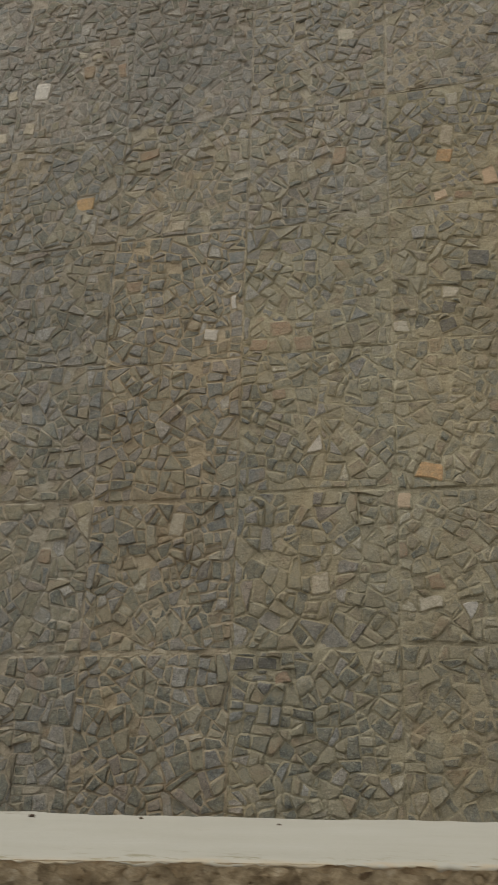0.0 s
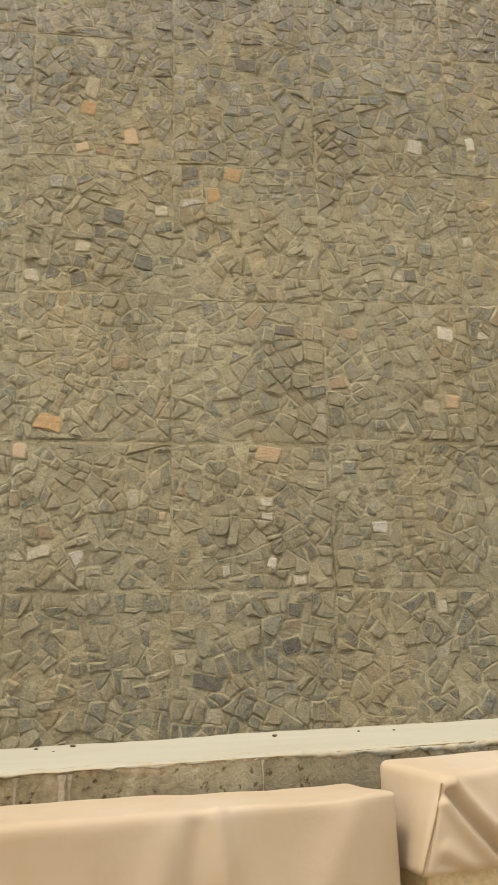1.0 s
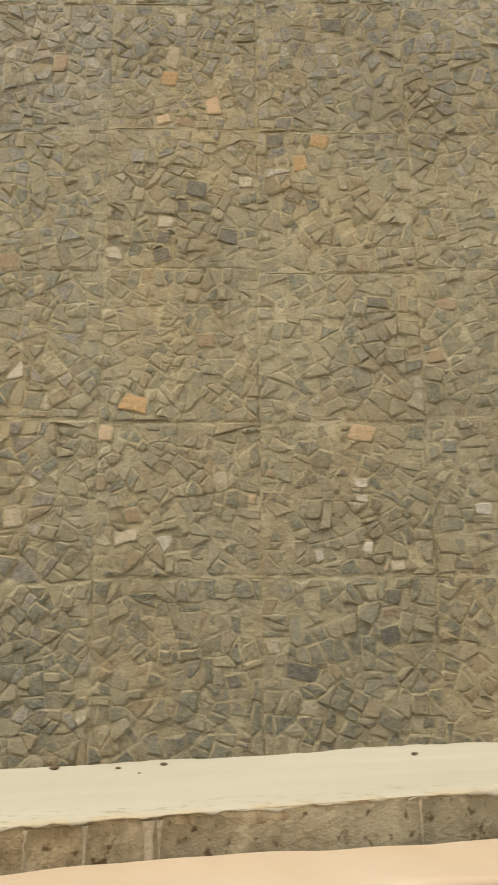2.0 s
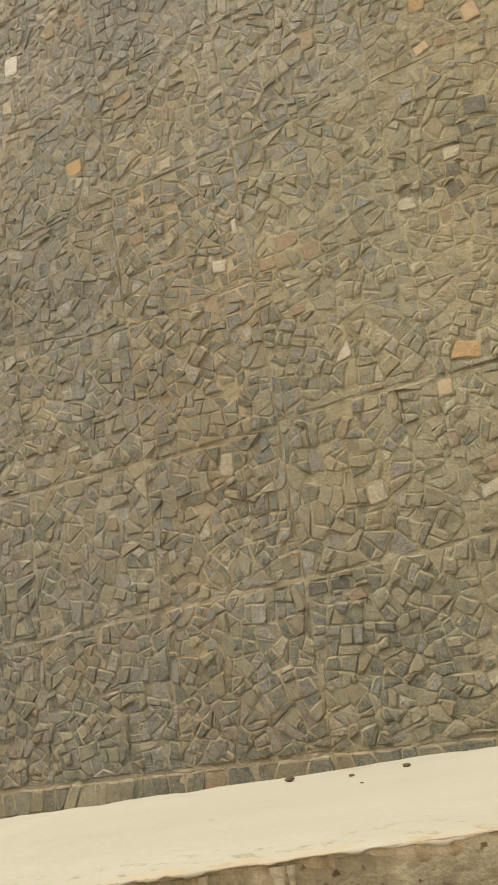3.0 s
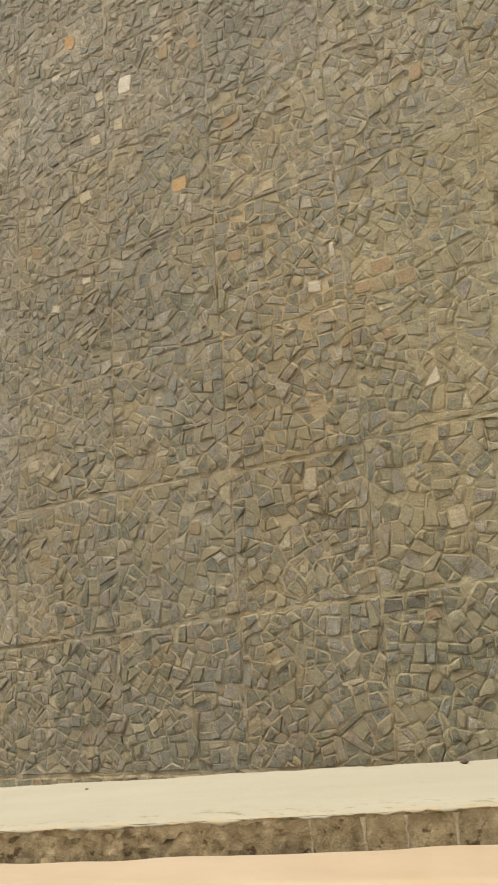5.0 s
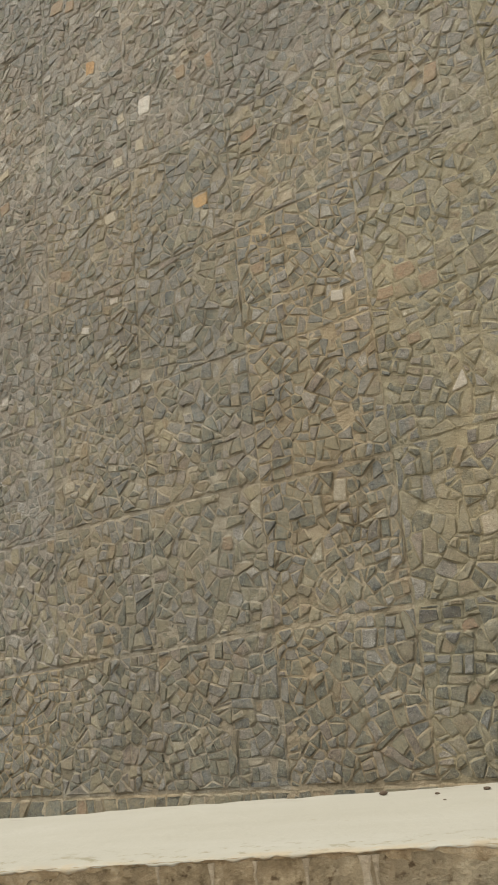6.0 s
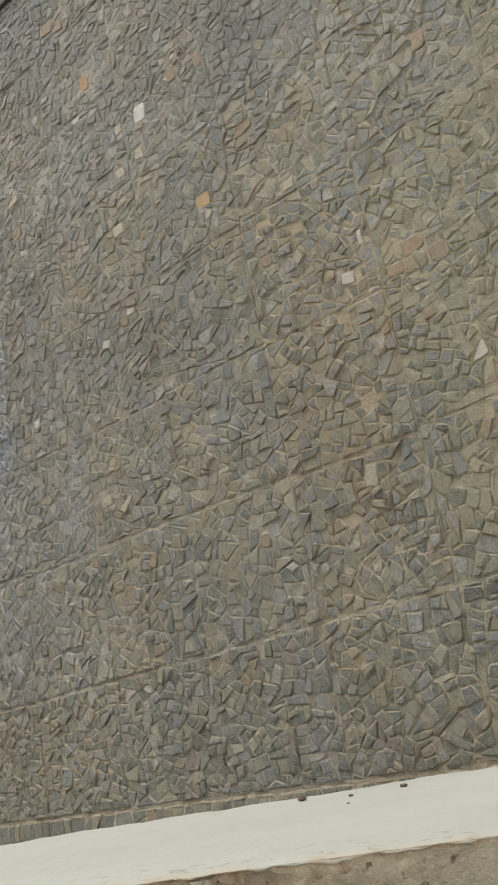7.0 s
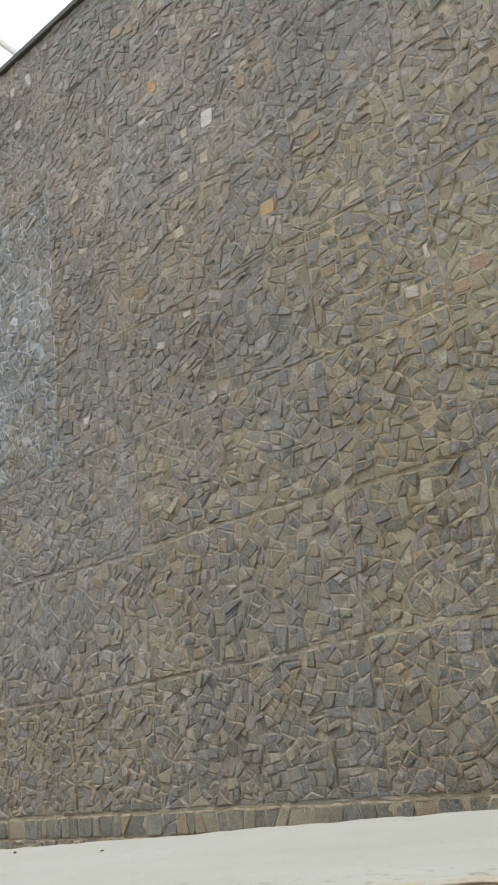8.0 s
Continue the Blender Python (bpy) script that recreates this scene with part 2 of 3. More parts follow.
RENDER_GREY = concrete_material("grey_render", [(0.3, (0.34, 0.32, 0.28)), (0.7, (0.42, 0.40, 0.35))], 2)
CAP = concrete_material("dark_cap", [(0.3, (0.07, 0.07, 0.068)), (0.7, (0.11, 0.11, 0.10))], 6)
WASH = coping_material()
LIME = concrete_material("lime_drip", [(0.35, (0.31, 0.265, 0.19)), (0.65, (0.43, 0.38, 0.295))], 40)
SKIM = concrete_material("tan_skim", [(0.34, (0.20, 0.150, 0.090)), (0.45, (0.315, 0.250, 0.158)), (0.56, (0.40, 0.335, 0.228)), (0.70, (0.50, 0.45, 0.345))], 55)
HIDE = leatherette_material()
SEAM_SHADE = concrete_material("shaded_seam", [(0.3, (0.20, 0.135, 0.075)), (0.7, (0.29, 0.205, 0.12))], 40)
BOARD = concrete_material("pale_board", [(0.3, (0.46, 0.37, 0.24)), (0.7, (0.55, 0.46, 0.31))], 12, 0.6, 0.001)
STEEL, _, _b = material("zinc_screw", 0.4)
_b.inputs["Metallic"].default_value = 1.0
_b.inputs["Base Color"].default_value = (0.20, 0.19, 0.18, 1)
PIPE = concrete_material("pale_pipe", [(0.3, (0.62, 0.60, 0.56)), (0.7, (0.70, 0.68, 0.64))], 4)
CHIP = concrete_material("dirt_crumb", [(0.3, (0.07, 0.05, 0.035)), (0.7, (0.12, 0.085, 0.055))], 60)


# ---- helpers ----
def mesh_of(name, verts, faces, mats, index=None):
    me = bpy.data.meshes.new(name)
    me.from_pydata(verts, [], faces)
    for m in mats:
        me.materials.append(m)
    if index is not None:
        me.polygons.foreach_set("material_index", index)
    me.update()
    return me


def part(name, bm, mat, parent, label=""):
    me = bpy.data.meshes.new(name)
    bm.normal_update()
    bm.to_mesh(me)
    bm.free()
    me.materials.append(mat)
    ob = new(name, me)
    ob.parent = parent
    if label:
        ob["label"] = label
    return ob


def box_bm(x0, y0, z0, x1, y1, z1, bevel=0.0):
    bm = bmesh.new()
    bmesh.ops.create_cube(bm, size=1)
    for v in bm.verts:
        v.co = Vector(((x0 + x1) / 2 + v.co.x * (x1 - x0), (y0 + y1) / 2 + v.co.y * (y1 - y0), (z0 + z1) / 2 + v.co.z * (z1 - z0)))
    if bevel:
        bmesh.ops.bevel(bm, geom=bm.edges[:], offset=bevel, segments=2, affect="EDGES", profile=0.5)
    return bm


def nz(x, y, z=0.0, s=1.0):
    return noise.noise(Vector((x * s, y * s, z * s)))


# ---- ground ----
bm = bmesh.new()
bmesh.ops.create_grid(bm, x_segments=2, y_segments=2, size=1500)
ground = part("ground", bm, GROUND, None)
tagged(ground, "bare dusty cement ground round the parapet", "ground", kind="structure")

# Unseen warm floor, added to bounce light onto the fronts of the benches.
BOUNCE_FLOOR = concrete_material("tan_bounce_floor", [(0.3, (0.43, 0.35, 0.245)), (0.7, (0.51, 0.42, 0.30))], 3)
bm = bmesh.new()
floor_corners = [(-9.0, -7.0), (9.0, -7.0), (9.0, 3.70), (4.4, 2.40), (-2.6, 0.10), (-9.0, -2.0)]
low, high = [bm.verts.new((x, y, 0.0)) for x, y in floor_corners], [bm.verts.new((x, y, 0.03)) for x, y in floor_corners]
bm.faces.new(high)
for i in range(len(low)):
    bm.faces.new((low[i - 1], low[i], high[i], high[i - 1]))
terrace = part("floor", bm, BOUNCE_FLOOR, None)
tagged(terrace, "unseen tan floor added to bounce warm light onto the benches", "floor", kind="structure")

# ---- the stone-clad wall ----
WALL_Y, WALL_TOP = 5.612, 8.44
X_JOINTS = [-8.6, -7.6, -6.6, -5.6, -4.62, -3.63, -2.62, -1.61, -0.607, 0.413, 1.375, 2.375, 3.38, 4.40, 5.40, 6.40]
Z_JOINTS = [0.0, 0.36, 0.53, 1.56, 2.505, 3.50, 4.50, 5.50, 6.50, 7.48, WALL_TOP]
wall = part("wall_north", box_bm(X_JOINTS[0], WALL_Y + 0.02, 0.0, X_JOINTS[-1], WALL_Y + 0.40, WALL_TOP), RENDER_GREY, None)
tagged(wall, "tall building wall clad in panels of grey-brown fieldstone", "wall", kind="structure")


def row_shift(ri, x):
    """The lower joints fall a little towards the far end."""
    if ri == 2:
        return max(-0.05, min(0.03, 0.015 + 0.010 * x))
    if ri in (1, 0):
        return row_shift(2, x) if ri else 0.0
    if ri == 3:
        return 0.02 if x > 0.4 else max(-0.14, -0.03 + 0.027 * (x + 0.6))
    return 0.0


# stones that stand out by their colour: x, z, width, height
BRIGHT_S = [(-2.40, 6.05, 0.15, 0.18), (-0.83, 3.68, 0.10, 0.09), (-0.68, 3.91, 0.04, 0.11), (3.11, 4.74, 0.13, 0.12), (3.53, 4.79, 0.07, 0.11), (3.21, 3.29, 0.12, 0.11), (1.97, 2.12, 0.08, 0.07),
            (1.97, 2.03, 0.07, 0.05), (3.57, 2.24, 0.07, 0.10), (2.68, 1.96, 0.12, 0.08), (1.71, 1.69, 0.05, 0.08), (1.99, 1.74, 0.06, 0.08), (-3.20, 4.19, 0.11, 0.08), (-4.84, 8.05, 0.10, 0.19),
            (-5.14, 8.07, 0.10, 0.14), (-5.06, 7.58, 0.12, 0.12), (-3.18, 6.50, 0.10, 0.10), (-4.22, 3.83, 0.08, 0.09), (-2.87, 4.36, 0.10, 0.06)]
LIGHT_A = [(-2.68, 6.06, 0.08, 0.10), (-2.49, 5.69, 0.10, 0.12), (0.12, 6.11, 0.12, 0.11), (0.79, 3.84, 0.11, 0.09), (0.47, 3.62, 0.10, 0.09), (-1.13, 4.59, 0.11, 0.10), (0.87, 5.37, 0.08, 0.10),
           (-0.06, 1.95, 0.11, 0.13), (0.59, 1.81, 0.13, 0.08), (-0.81, 1.05, 0.08, 0.03), (-2.18, 2.74, 0.11, 0.04), (0.81, 5.07, 0.10, 0.16), (1.30, 4.12, 0.10, 0.09), (3.59, 3.02, 0.07, 0.11),
           (3.44, 3.99, 0.09, 0.08), (3.08, 2.77, 0.14, 0.09), (1.15, 2.13, 0.08, 0.12)]
LIGHT_B = [(2.16, 1.63, 0.09, 0.08), (1.43, 1.18, 0.08, 0.09), (3.04, 1.46, 0.06, 0.10), (-2.73, 5.64, 0.12, 0.10), (-2.86, 5.13, 0.12, 0.12), (-1.00, 2.33, 0.11, 0.15), (-2.07, 6.36, 0.07, 0.07),
           (-1.94, 6.32, 0.08, 0.05), (-4.13, 5.55, 0.12, 0.07), (-4.21, 6.17, 0.16, 0.09), (-3.46, 2.87, 0.12, 0.09), (-1.84, 0.71, 0.12, 0.05)]
ORANGE_S = [(-1.90, 4.89, 0.17, 0.11), (0.79, 4.90, 0.11, 0.12), (0.62, 2.62, 0.17, 0.11), (1.79, 4.44, 0.12, 0.11), (1.66, 4.27, 0.09, 0.12), (-3.01, 6.77, 0.13, 0.15)]
PINK_S = [(1.09, 4.70, 0.10, 0.15), (0.76, 4.59, 0.09, 0.07), (0.45, 2.45, 0.10, 0.14), (3.23, 2.81, 0.09, 0.11), (1.32, 2.03, 0.05, 0.06), (2.09, 1.62, 0.03, 0.07), (1.98, 2.44, 0.16, 0.12)]
RUST_S = [(-1.70, 6.13, 0.08, 0.16), (-0.34, 3.68, 0.15, 0.11), (-1.40, 5.26, 0.18, 0.09), (-0.49, 3.57, 0.13, 0.09), (0.43, 2.13, 0.08, 0.12), (0.91, 4.57, 0.13, 0.06), (2.55, 3.27, 0.13, 0.08),
          (2.46, 2.92, 0.11, 0.09), (1.05, 3.03, 0.12, 0.10), (-1.44, 4.12, 0.12, 0.09), (-0.18, 3.55, 0.15, 0.13), (0.07, 5.02, 0.11, 0.16), (-1.93, 2.17, 0.10, 0.09), (-0.29, 1.40, 0.11, 0.08),
          (-3.41, 7.72, 0.16, 0.15), (-3.24, 7.63, 0.14, 0.14), (-3.41, 4.78, 0.14, 0.10), (-2.00, 6.17, 0.10, 0.14), (0.63, 1.93, 0.09, 0.10), (1.43, 2.18, 0.05, 0.06), (-0.34, 3.20, 0.09, 0.08),
          (-4.20, 5.80, 0.15, 0.12), (2.10, 1.36, 0.11, 0.06)]
DARK_S = [(-0.53, 1.49, 0.13, 0.08), (-0.38, 1.49, 0.12, 0.07), (3.00, 3.72, 0.08, 0.10), (2.12, 3.28, 0.13, 0.08), (0.98, 4.08, 0.14, 0.13), (0.90, 3.95, 0.08, 0.08), (0.78, 3.73, 0.10, 0.09),
          (0.77, 3.61, 0.10, 0.09), (1.19, 3.74, 0.13, 0.11), (1.89, 5.34, 0.18, 0.11), (1.49, 4.44, 0.11, 0.10), (2.12, 1.45, 0.09, 0.09), (2.10, 1.24, 0.11, 0.11), (1.59, 1.03, 0.18, 0.10),
          (1.21, 0.99, 0.09, 0.08)]
BLUE_S = [(1.56, 5.03, 0.07, 0.08), (2.87, 3.91, 0.09, 0.09), (3.12, 3.92, 0.11, 0.10), (2.50, 2.35, 0.10, 0.09), (-1.66, 1.37, 0.11, 0.11), (-1.79, 1.38, 0.10, 0.10), (-4.35, 0.85, 0.15, 0.15)]
MARKED = [(k, *m) for k, lst in ((1, BRIGHT_S), (9, LIGHT_A + LIGHT_B), (2, ORANGE_S), (3, PINK_S), (4, DARK_S), (5, BLUE_S), (8, RUST_S)) for m in lst]
WEDGES = [(1, [(-0.164, 2.768), (-0.043, 2.800), (-0.065, 2.916)]), (1, [(0.762, 1.802), (0.819, 1.700), (0.867, 1.818)])]


def clip(poly, px, pz, nx, nzz, d):
    """The part of a convex polygon where (p - (px, pz)) . n <= d."""
    out, n = [], len(poly)
    side = [(x - px) * nx + (z - pz) * nzz - d for x, z in poly]
    for i in range(n):
        a, b, sa, sb = poly[i], poly[(i + 1) % n], side[i], side[(i + 1) % n]
        if sa <= 0:
            out.append(a)
        if sa * sb < 0:
            k = sa / (sa - sb)
            out.append((a[0] + (b[0] - a[0]) * k, a[1] + (b[1] - a[1]) * k))
    return out


def area(poly):
    return 0.5 * sum(poly[i - 1][0] * poly[i][1] - poly[i][0] * poly[i - 1][1] for i in range(len(poly)))


def middle(poly):
    return sum(p[0] for p in poly) / len(poly), sum(p[1] for p in poly) / len(poly)


def inset(poly, gap):
    """A convex polygon, anticlockwise, with each side drawn in."""
    out = poly
    for i in range(len(poly)):
        (ax, az), (bx, bz) = poly[i - 1], poly[i]
        ln = math.hypot(bx - ax, bz - az)
        if ln > 1e-5 and len(out) > 2:
            out = clip(out, ax, az, (bz - az) / ln, (ax - bx) / ln, -gap)
    return out


def lumps(rng, x0, z0, x1, z1, spacing):
    """The panel broken into rough lumps, the cells nearest to scattered centres."""
    seeds, z = [], z0 + rng.uniform(-0.5, 0.0) * spacing
    while z < z1 + spacing:
        x = x0 - rng.uniform(0, 1) * spacing
        while x < x1 + spacing:
            seeds.append((x + rng.uniform(-0.36, 0.36) * spacing, z + rng.uniform(-0.36, 0.36) * spacing))
            x += spacing * rng.uniform(0.85, 1.2)
        z += spacing * 0.9
    xy = np.array(seeds)
    out = []
    for i, (px, pz) in enumerate(seeds):
        poly = [(x0, z0), (x1, z0), (x1, z1), (x0, z1)]
        for j in np.argsort(((xy - xy[i]) ** 2).sum(1))[1:16]:
            dx, dz = xy[j] - xy[i]
            ln = math.hypot(dx, dz)
            poly = clip(poly, px, pz, dx / ln, dz / ln, ln / 2)
            if len(poly) < 3:
                break
        if len(poly) > 2 and area(poly) > 0.0008:
            out.append(poly)
    return out


def split(rng, poly, aim):
    """Breaks a lump across its longer way into stones of about the wanted area."""
    if area(poly) < aim * rng.uniform(0.75, 2.1):
        return [poly]
    best = None
    for i in range(len(poly)):
        (ax, az), (bx, bz) = poly[i - 1], poly[i]
        ln = math.hypot(bx - ax, bz - az)
        if ln < 0.01:
            continue
        ux, uz = (bx - ax) / ln, (bz - az) / ln
        along, across = [p[0] * ux + p[1] * uz for p in poly], [p[1] * ux - p[0] * uz for p in poly]
        la, lc = max(along) - min(along), max(across) - min(across)
        if best is None or la * lc < best[0]:
            best = (la * lc, math.atan2(uz, ux) + (0 if la > lc else math.pi / 2), max(la, lc))
    turn = best[1] + rng.gauss(0, 0.26)
    nx, nzz = math.cos(turn), math.sin(turn)
    cx, cz = middle(poly)
    d = rng.uniform(-0.17, 0.17) * best[2]
    halves = [clip(poly, cx, cz, nx, nzz, d), clip(poly, cx, cz, -nx, -nzz, -d)]
    if min(len(h) for h in halves) < 3 or min(area(h) for h in halves) < 0.12 * area(poly):
        return [poly]
    return split(rng, halves[0], aim) + split(rng, halves[1], aim)


def marked_stones(rng, x0, z0, x1, z1):
    """The stones of the panel that stand out: (kind, outline)."""
    out = []
    for k, x, z, w, h in MARKED:
        if x0 < x < x1 and z0 < z < z1:
            turn, pts = rng.uniform(-0.25, 0.25), []
            for sx, sz in ((-1, -1), (1, -1), (1, 1), (-1, 1)):
                a, b = sx * w / 2 * rng.uniform(0.78, 1.1), sz * h / 2 * rng.uniform(0.78, 1.1)
                pts.append((min(x1 - 0.004, max(x0 + 0.004, x + a * math.cos(turn) - b * math.sin(turn))), min(z1 - 0.004, max(z0 + 0.004, z + a * math.sin(turn) + b * math.cos(turn)))))
            out.append((k, pts))
    return out + [(k, pts) for k, pts in WEDGES if x0 < middle(pts)[0] < x1 and z0 < middle(pts)[1] < z1]


def make_room(poly, taken, gap):
    """What is left of an outline beside the stones that are already there."""
    for _, m in taken:
        if min(p[0] for p in poly) > max(p[0] for p in m) or max(p[0] for p in poly) < min(p[0] for p in m) or min(p[1] for p in poly) > max(p[1] for p in m) or max(p[1] for p in poly) < min(p[1] for p in m):
            continue
        best = []
        for i in range(len(m)):
            (ax, az), (bx, bz) = m[i - 1], m[i]
            ln = math.hypot(bx - ax, bz - az)
            rest = clip(poly, ax, az, (az - bz) / ln, (bx - ax) / ln, -gap)
            if len(rest) > 2 and (not best or area(rest) > area(best)):
                best = rest
        poly = best
        if len(poly) < 3:
            return []
    return poly


def washed(x, z):
    """How thickly the mortar was wiped over the stones here: 0 to 1."""
    v = 0.42 + 0.95 * nz(x, z, 5.7, 1.7) + 0.45 * nz(x, z, 2.9, 5.5)
    v += 0.22 * max(0.0, min(1.0, (x - 0.1) / 0.8)) - (0.28 if z < 1.5 and x < 0.6 else 0.0) - 0.24 * max(0.0, min(1.0, (0.6 - x) / 1.2))
    return max(0.0, min(1.0, v))


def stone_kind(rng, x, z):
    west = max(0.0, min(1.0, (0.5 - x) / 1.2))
    # More cool grey stones higher up, which also puts the haze there into colour.
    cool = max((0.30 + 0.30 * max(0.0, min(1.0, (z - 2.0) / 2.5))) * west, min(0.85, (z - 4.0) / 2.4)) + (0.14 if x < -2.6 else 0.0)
    # More dark slate at the foot, with part of the shade there in its colour.
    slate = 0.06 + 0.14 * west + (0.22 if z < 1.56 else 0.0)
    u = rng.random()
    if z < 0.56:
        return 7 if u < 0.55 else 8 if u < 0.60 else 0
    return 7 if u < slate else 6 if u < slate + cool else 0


def panel_stones(rng, x0, z0, x1, z1, aim, gap0):
    """The stones of one panel: outline, kind, height, wash."""
    taken = marked_stones(rng, x0, z0, x1, z1)
    cells = [(k, inset(m, 0.0005)) for k, m in taken]
    edge = 0.004
    one_course = z1 - z0 < 0.3
    rough = [[(x0 + edge, z0 + edge), (x1 - edge, z0 + edge), (x1 - edge, z1 - edge), (x0 + edge, z1 - edge)]] if one_course else lumps(rng, x0 + edge, z0 + edge, x1 - edge, z1 - edge, 0.190)
    for lump in rough:
        for poly in split(rng, lump, aim):
            if taken:
                poly = make_room(poly, taken, 0.003)
            if len(poly) > 2 and area(poly) > 0.0012:
                cells.append((-1, inset(poly, gap0 * rng.uniform(0.35, 1.5))))
    out = []
    for k, poly in cells:
        if len(poly) < 3:
            continue
        clean = [p for q, p in enumerate(poly) if math.dist(p, poly[q - 1]) > 0.014]
        if len(clean) < 3 or area(clean) < 0.0008:
            continue
        cx, cz = middle(clean)
        broken = []
        for q, (a, b) in enumerate(clean):
            a2, b2 = clean[(q + 1) % len(clean)]
            ln = math.hypot(a2 - a, b2 - b)
            broken.append((a + rng.uniform(-0.006, 0.006), b + rng.uniform(-0.006, 0.006)))
            if ln > 0.045:
                at, off = rng.uniform(0.3, 0.7), rng.uniform(-0.007, 0.006)
                broken.append((a + (a2 - a) * at + (b2 - b) / ln * off, b + (b2 - b) * at - (a2 - a) / ln * off))
        wash = washed(cx, cz)
        if k < 0:
            if rng.random() < 0.012 + 0.03 * wash:
                continue
            h = rng.choice((0.003, 0.005, 0.007, 0.010, 0.012, 0.016)) * (1.15 - 0.55 * wash) * rng.uniform(0.85, 1.15)
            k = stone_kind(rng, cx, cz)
        else:
            h, wash = rng.uniform(0.007, 0.011), 0.0 if k in (1, 2, 3) else 0.25 * wash
        out.append((broken, k, h, wash))
    return out


def worn(rng, poly):
    """The outline with some of its corners knocked off."""
    out, n = [], len(poly)
    for i in range(n):
        (ax, az), (bx, bz), (cx, cz) = poly[i - 1], poly[i], poly[(i + 1) % n]
        if math.dist((ax, az), (bx, bz)) < 0.016 or math.dist((cx, cz), (bx, bz)) < 0.016 or rng.random() < 0.25:
            out.append((bx, bz))
            continue
        k = rng.uniform(0.10, 0.32)
        out.append((bx + (ax - bx) * k, bz + (az - bz) * k))
        out.append((bx + (cx - bx) * k, bz + (cz - bz) * k))
    return out


def stone_mesh(rng, poly, y, h, k, wash, V, F, M, S):
    """One stone with a flat, tilted, chipped face and steep sides, added to the lists."""
    poly = worn(rng, poly)
    n, base = len(poly), len(V)
    cx, cz = middle(poly)
    reach = max(0.02, math.sqrt(abs(area(poly))) * 0.5)
    tx, tz = rng.uniform(-0.10, 0.10), rng.uniform(-0.12, 0.08)
    soft = max(0.0, min(0.95, 0.12 + 0.75 * wash + rng.uniform(-0.25, 0.25)))
    for draw, up, sm in ((0.0, -1.0, 1.0), (rng.uniform(0.0015, 0.003), 0.70, 0.9), (rng.uniform(0.006, 0.011), 1.0, 0.35)):
        scale = 1 - draw / reach
        for x, z in poly:
            jit = 1 + rng.uniform(-0.03, 0.03) * (up > 0)
            dx, dz = (x - cx) * scale * jit, (z - cz) * scale * jit
            rise = -0.016 if up < 0 else max(up * h + (tx * dx + tz * dz) * up, -0.002) + rng.uniform(-0.0012, 0.0012) * up
            V.append((cx + dx, y - rise, cz + dz))
            S.append(sm * soft)
    V.append((cx + rng.uniform(-0.3, 0.3) * reach, y - h - rng.uniform(-0.002, 0.004), cz + rng.uniform(-0.3, 0.3) * reach))
    S.append(0.15 * soft)
    for i in range(n):
        j = (i + 1) % n
        for lo, hi in ((0, n), (n, 2 * n)):
            F.append((base + lo + i, base + lo + j, base + hi + j, base + hi + i))
            M.append(k)
        F.append((base + 2 * n + i, base + 2 * n + j, base + 3 * n))
        M.append(k)


def smeared(ob, S, smooth):
    """Keeps how far the mortar was wiped over each corner of a stone."""
    ob.data.attributes.new("smear", "FLOAT", "POINT").data.foreach_set("value", S)
    ob.data.polygons.foreach_set("use_smooth", [smooth] * len(ob.data.polygons))
    return ob


def pointing(rng, poly, y, h, wash, V, F):
    """Mortar wiped up against the sides of one stone, higher in some places than in others."""
    n, base = len(poly), len(V)
    cx, cz = middle(poly)
    wipe = rng.uniform(-1.0, 1.0)
    for i, (x, z) in enumerate(poly):
        d = math.hypot(x - cx, z - cz) or 1.0
        ux, uz = (x - cx) / d, (z - cz) / d
        full = max(-0.1, min(1.0, rng.uniform(0.45, 1.0) + 0.25 * wash + 0.35 * wipe * (ux - uz))) - (0.7 if rng.random() < 0.16 - 0.1 * wash else 0.0)
        lap, out = rng.uniform(0.001, 0.004) + 0.014 * max(0.0, full - 0.7), rng.uniform(0.006, 0.014)
        V.append((x - ux * lap, y - h * full * 0.95, z - uz * lap))
        V.append((x + ux * 0.002, y - h * full * 0.85, z + uz * 0.002))
        V.append((x + ux * out, y - h * full * 0.35 + 0.003, z + uz * out))
    for i in range(n):
        j = (i + 1) % n
        for k in (0, 1):
            F.append((base + 3 * i + k, base + 3 * j + k, base + 3 * j + k + 1, base + 3 * i + k + 1))


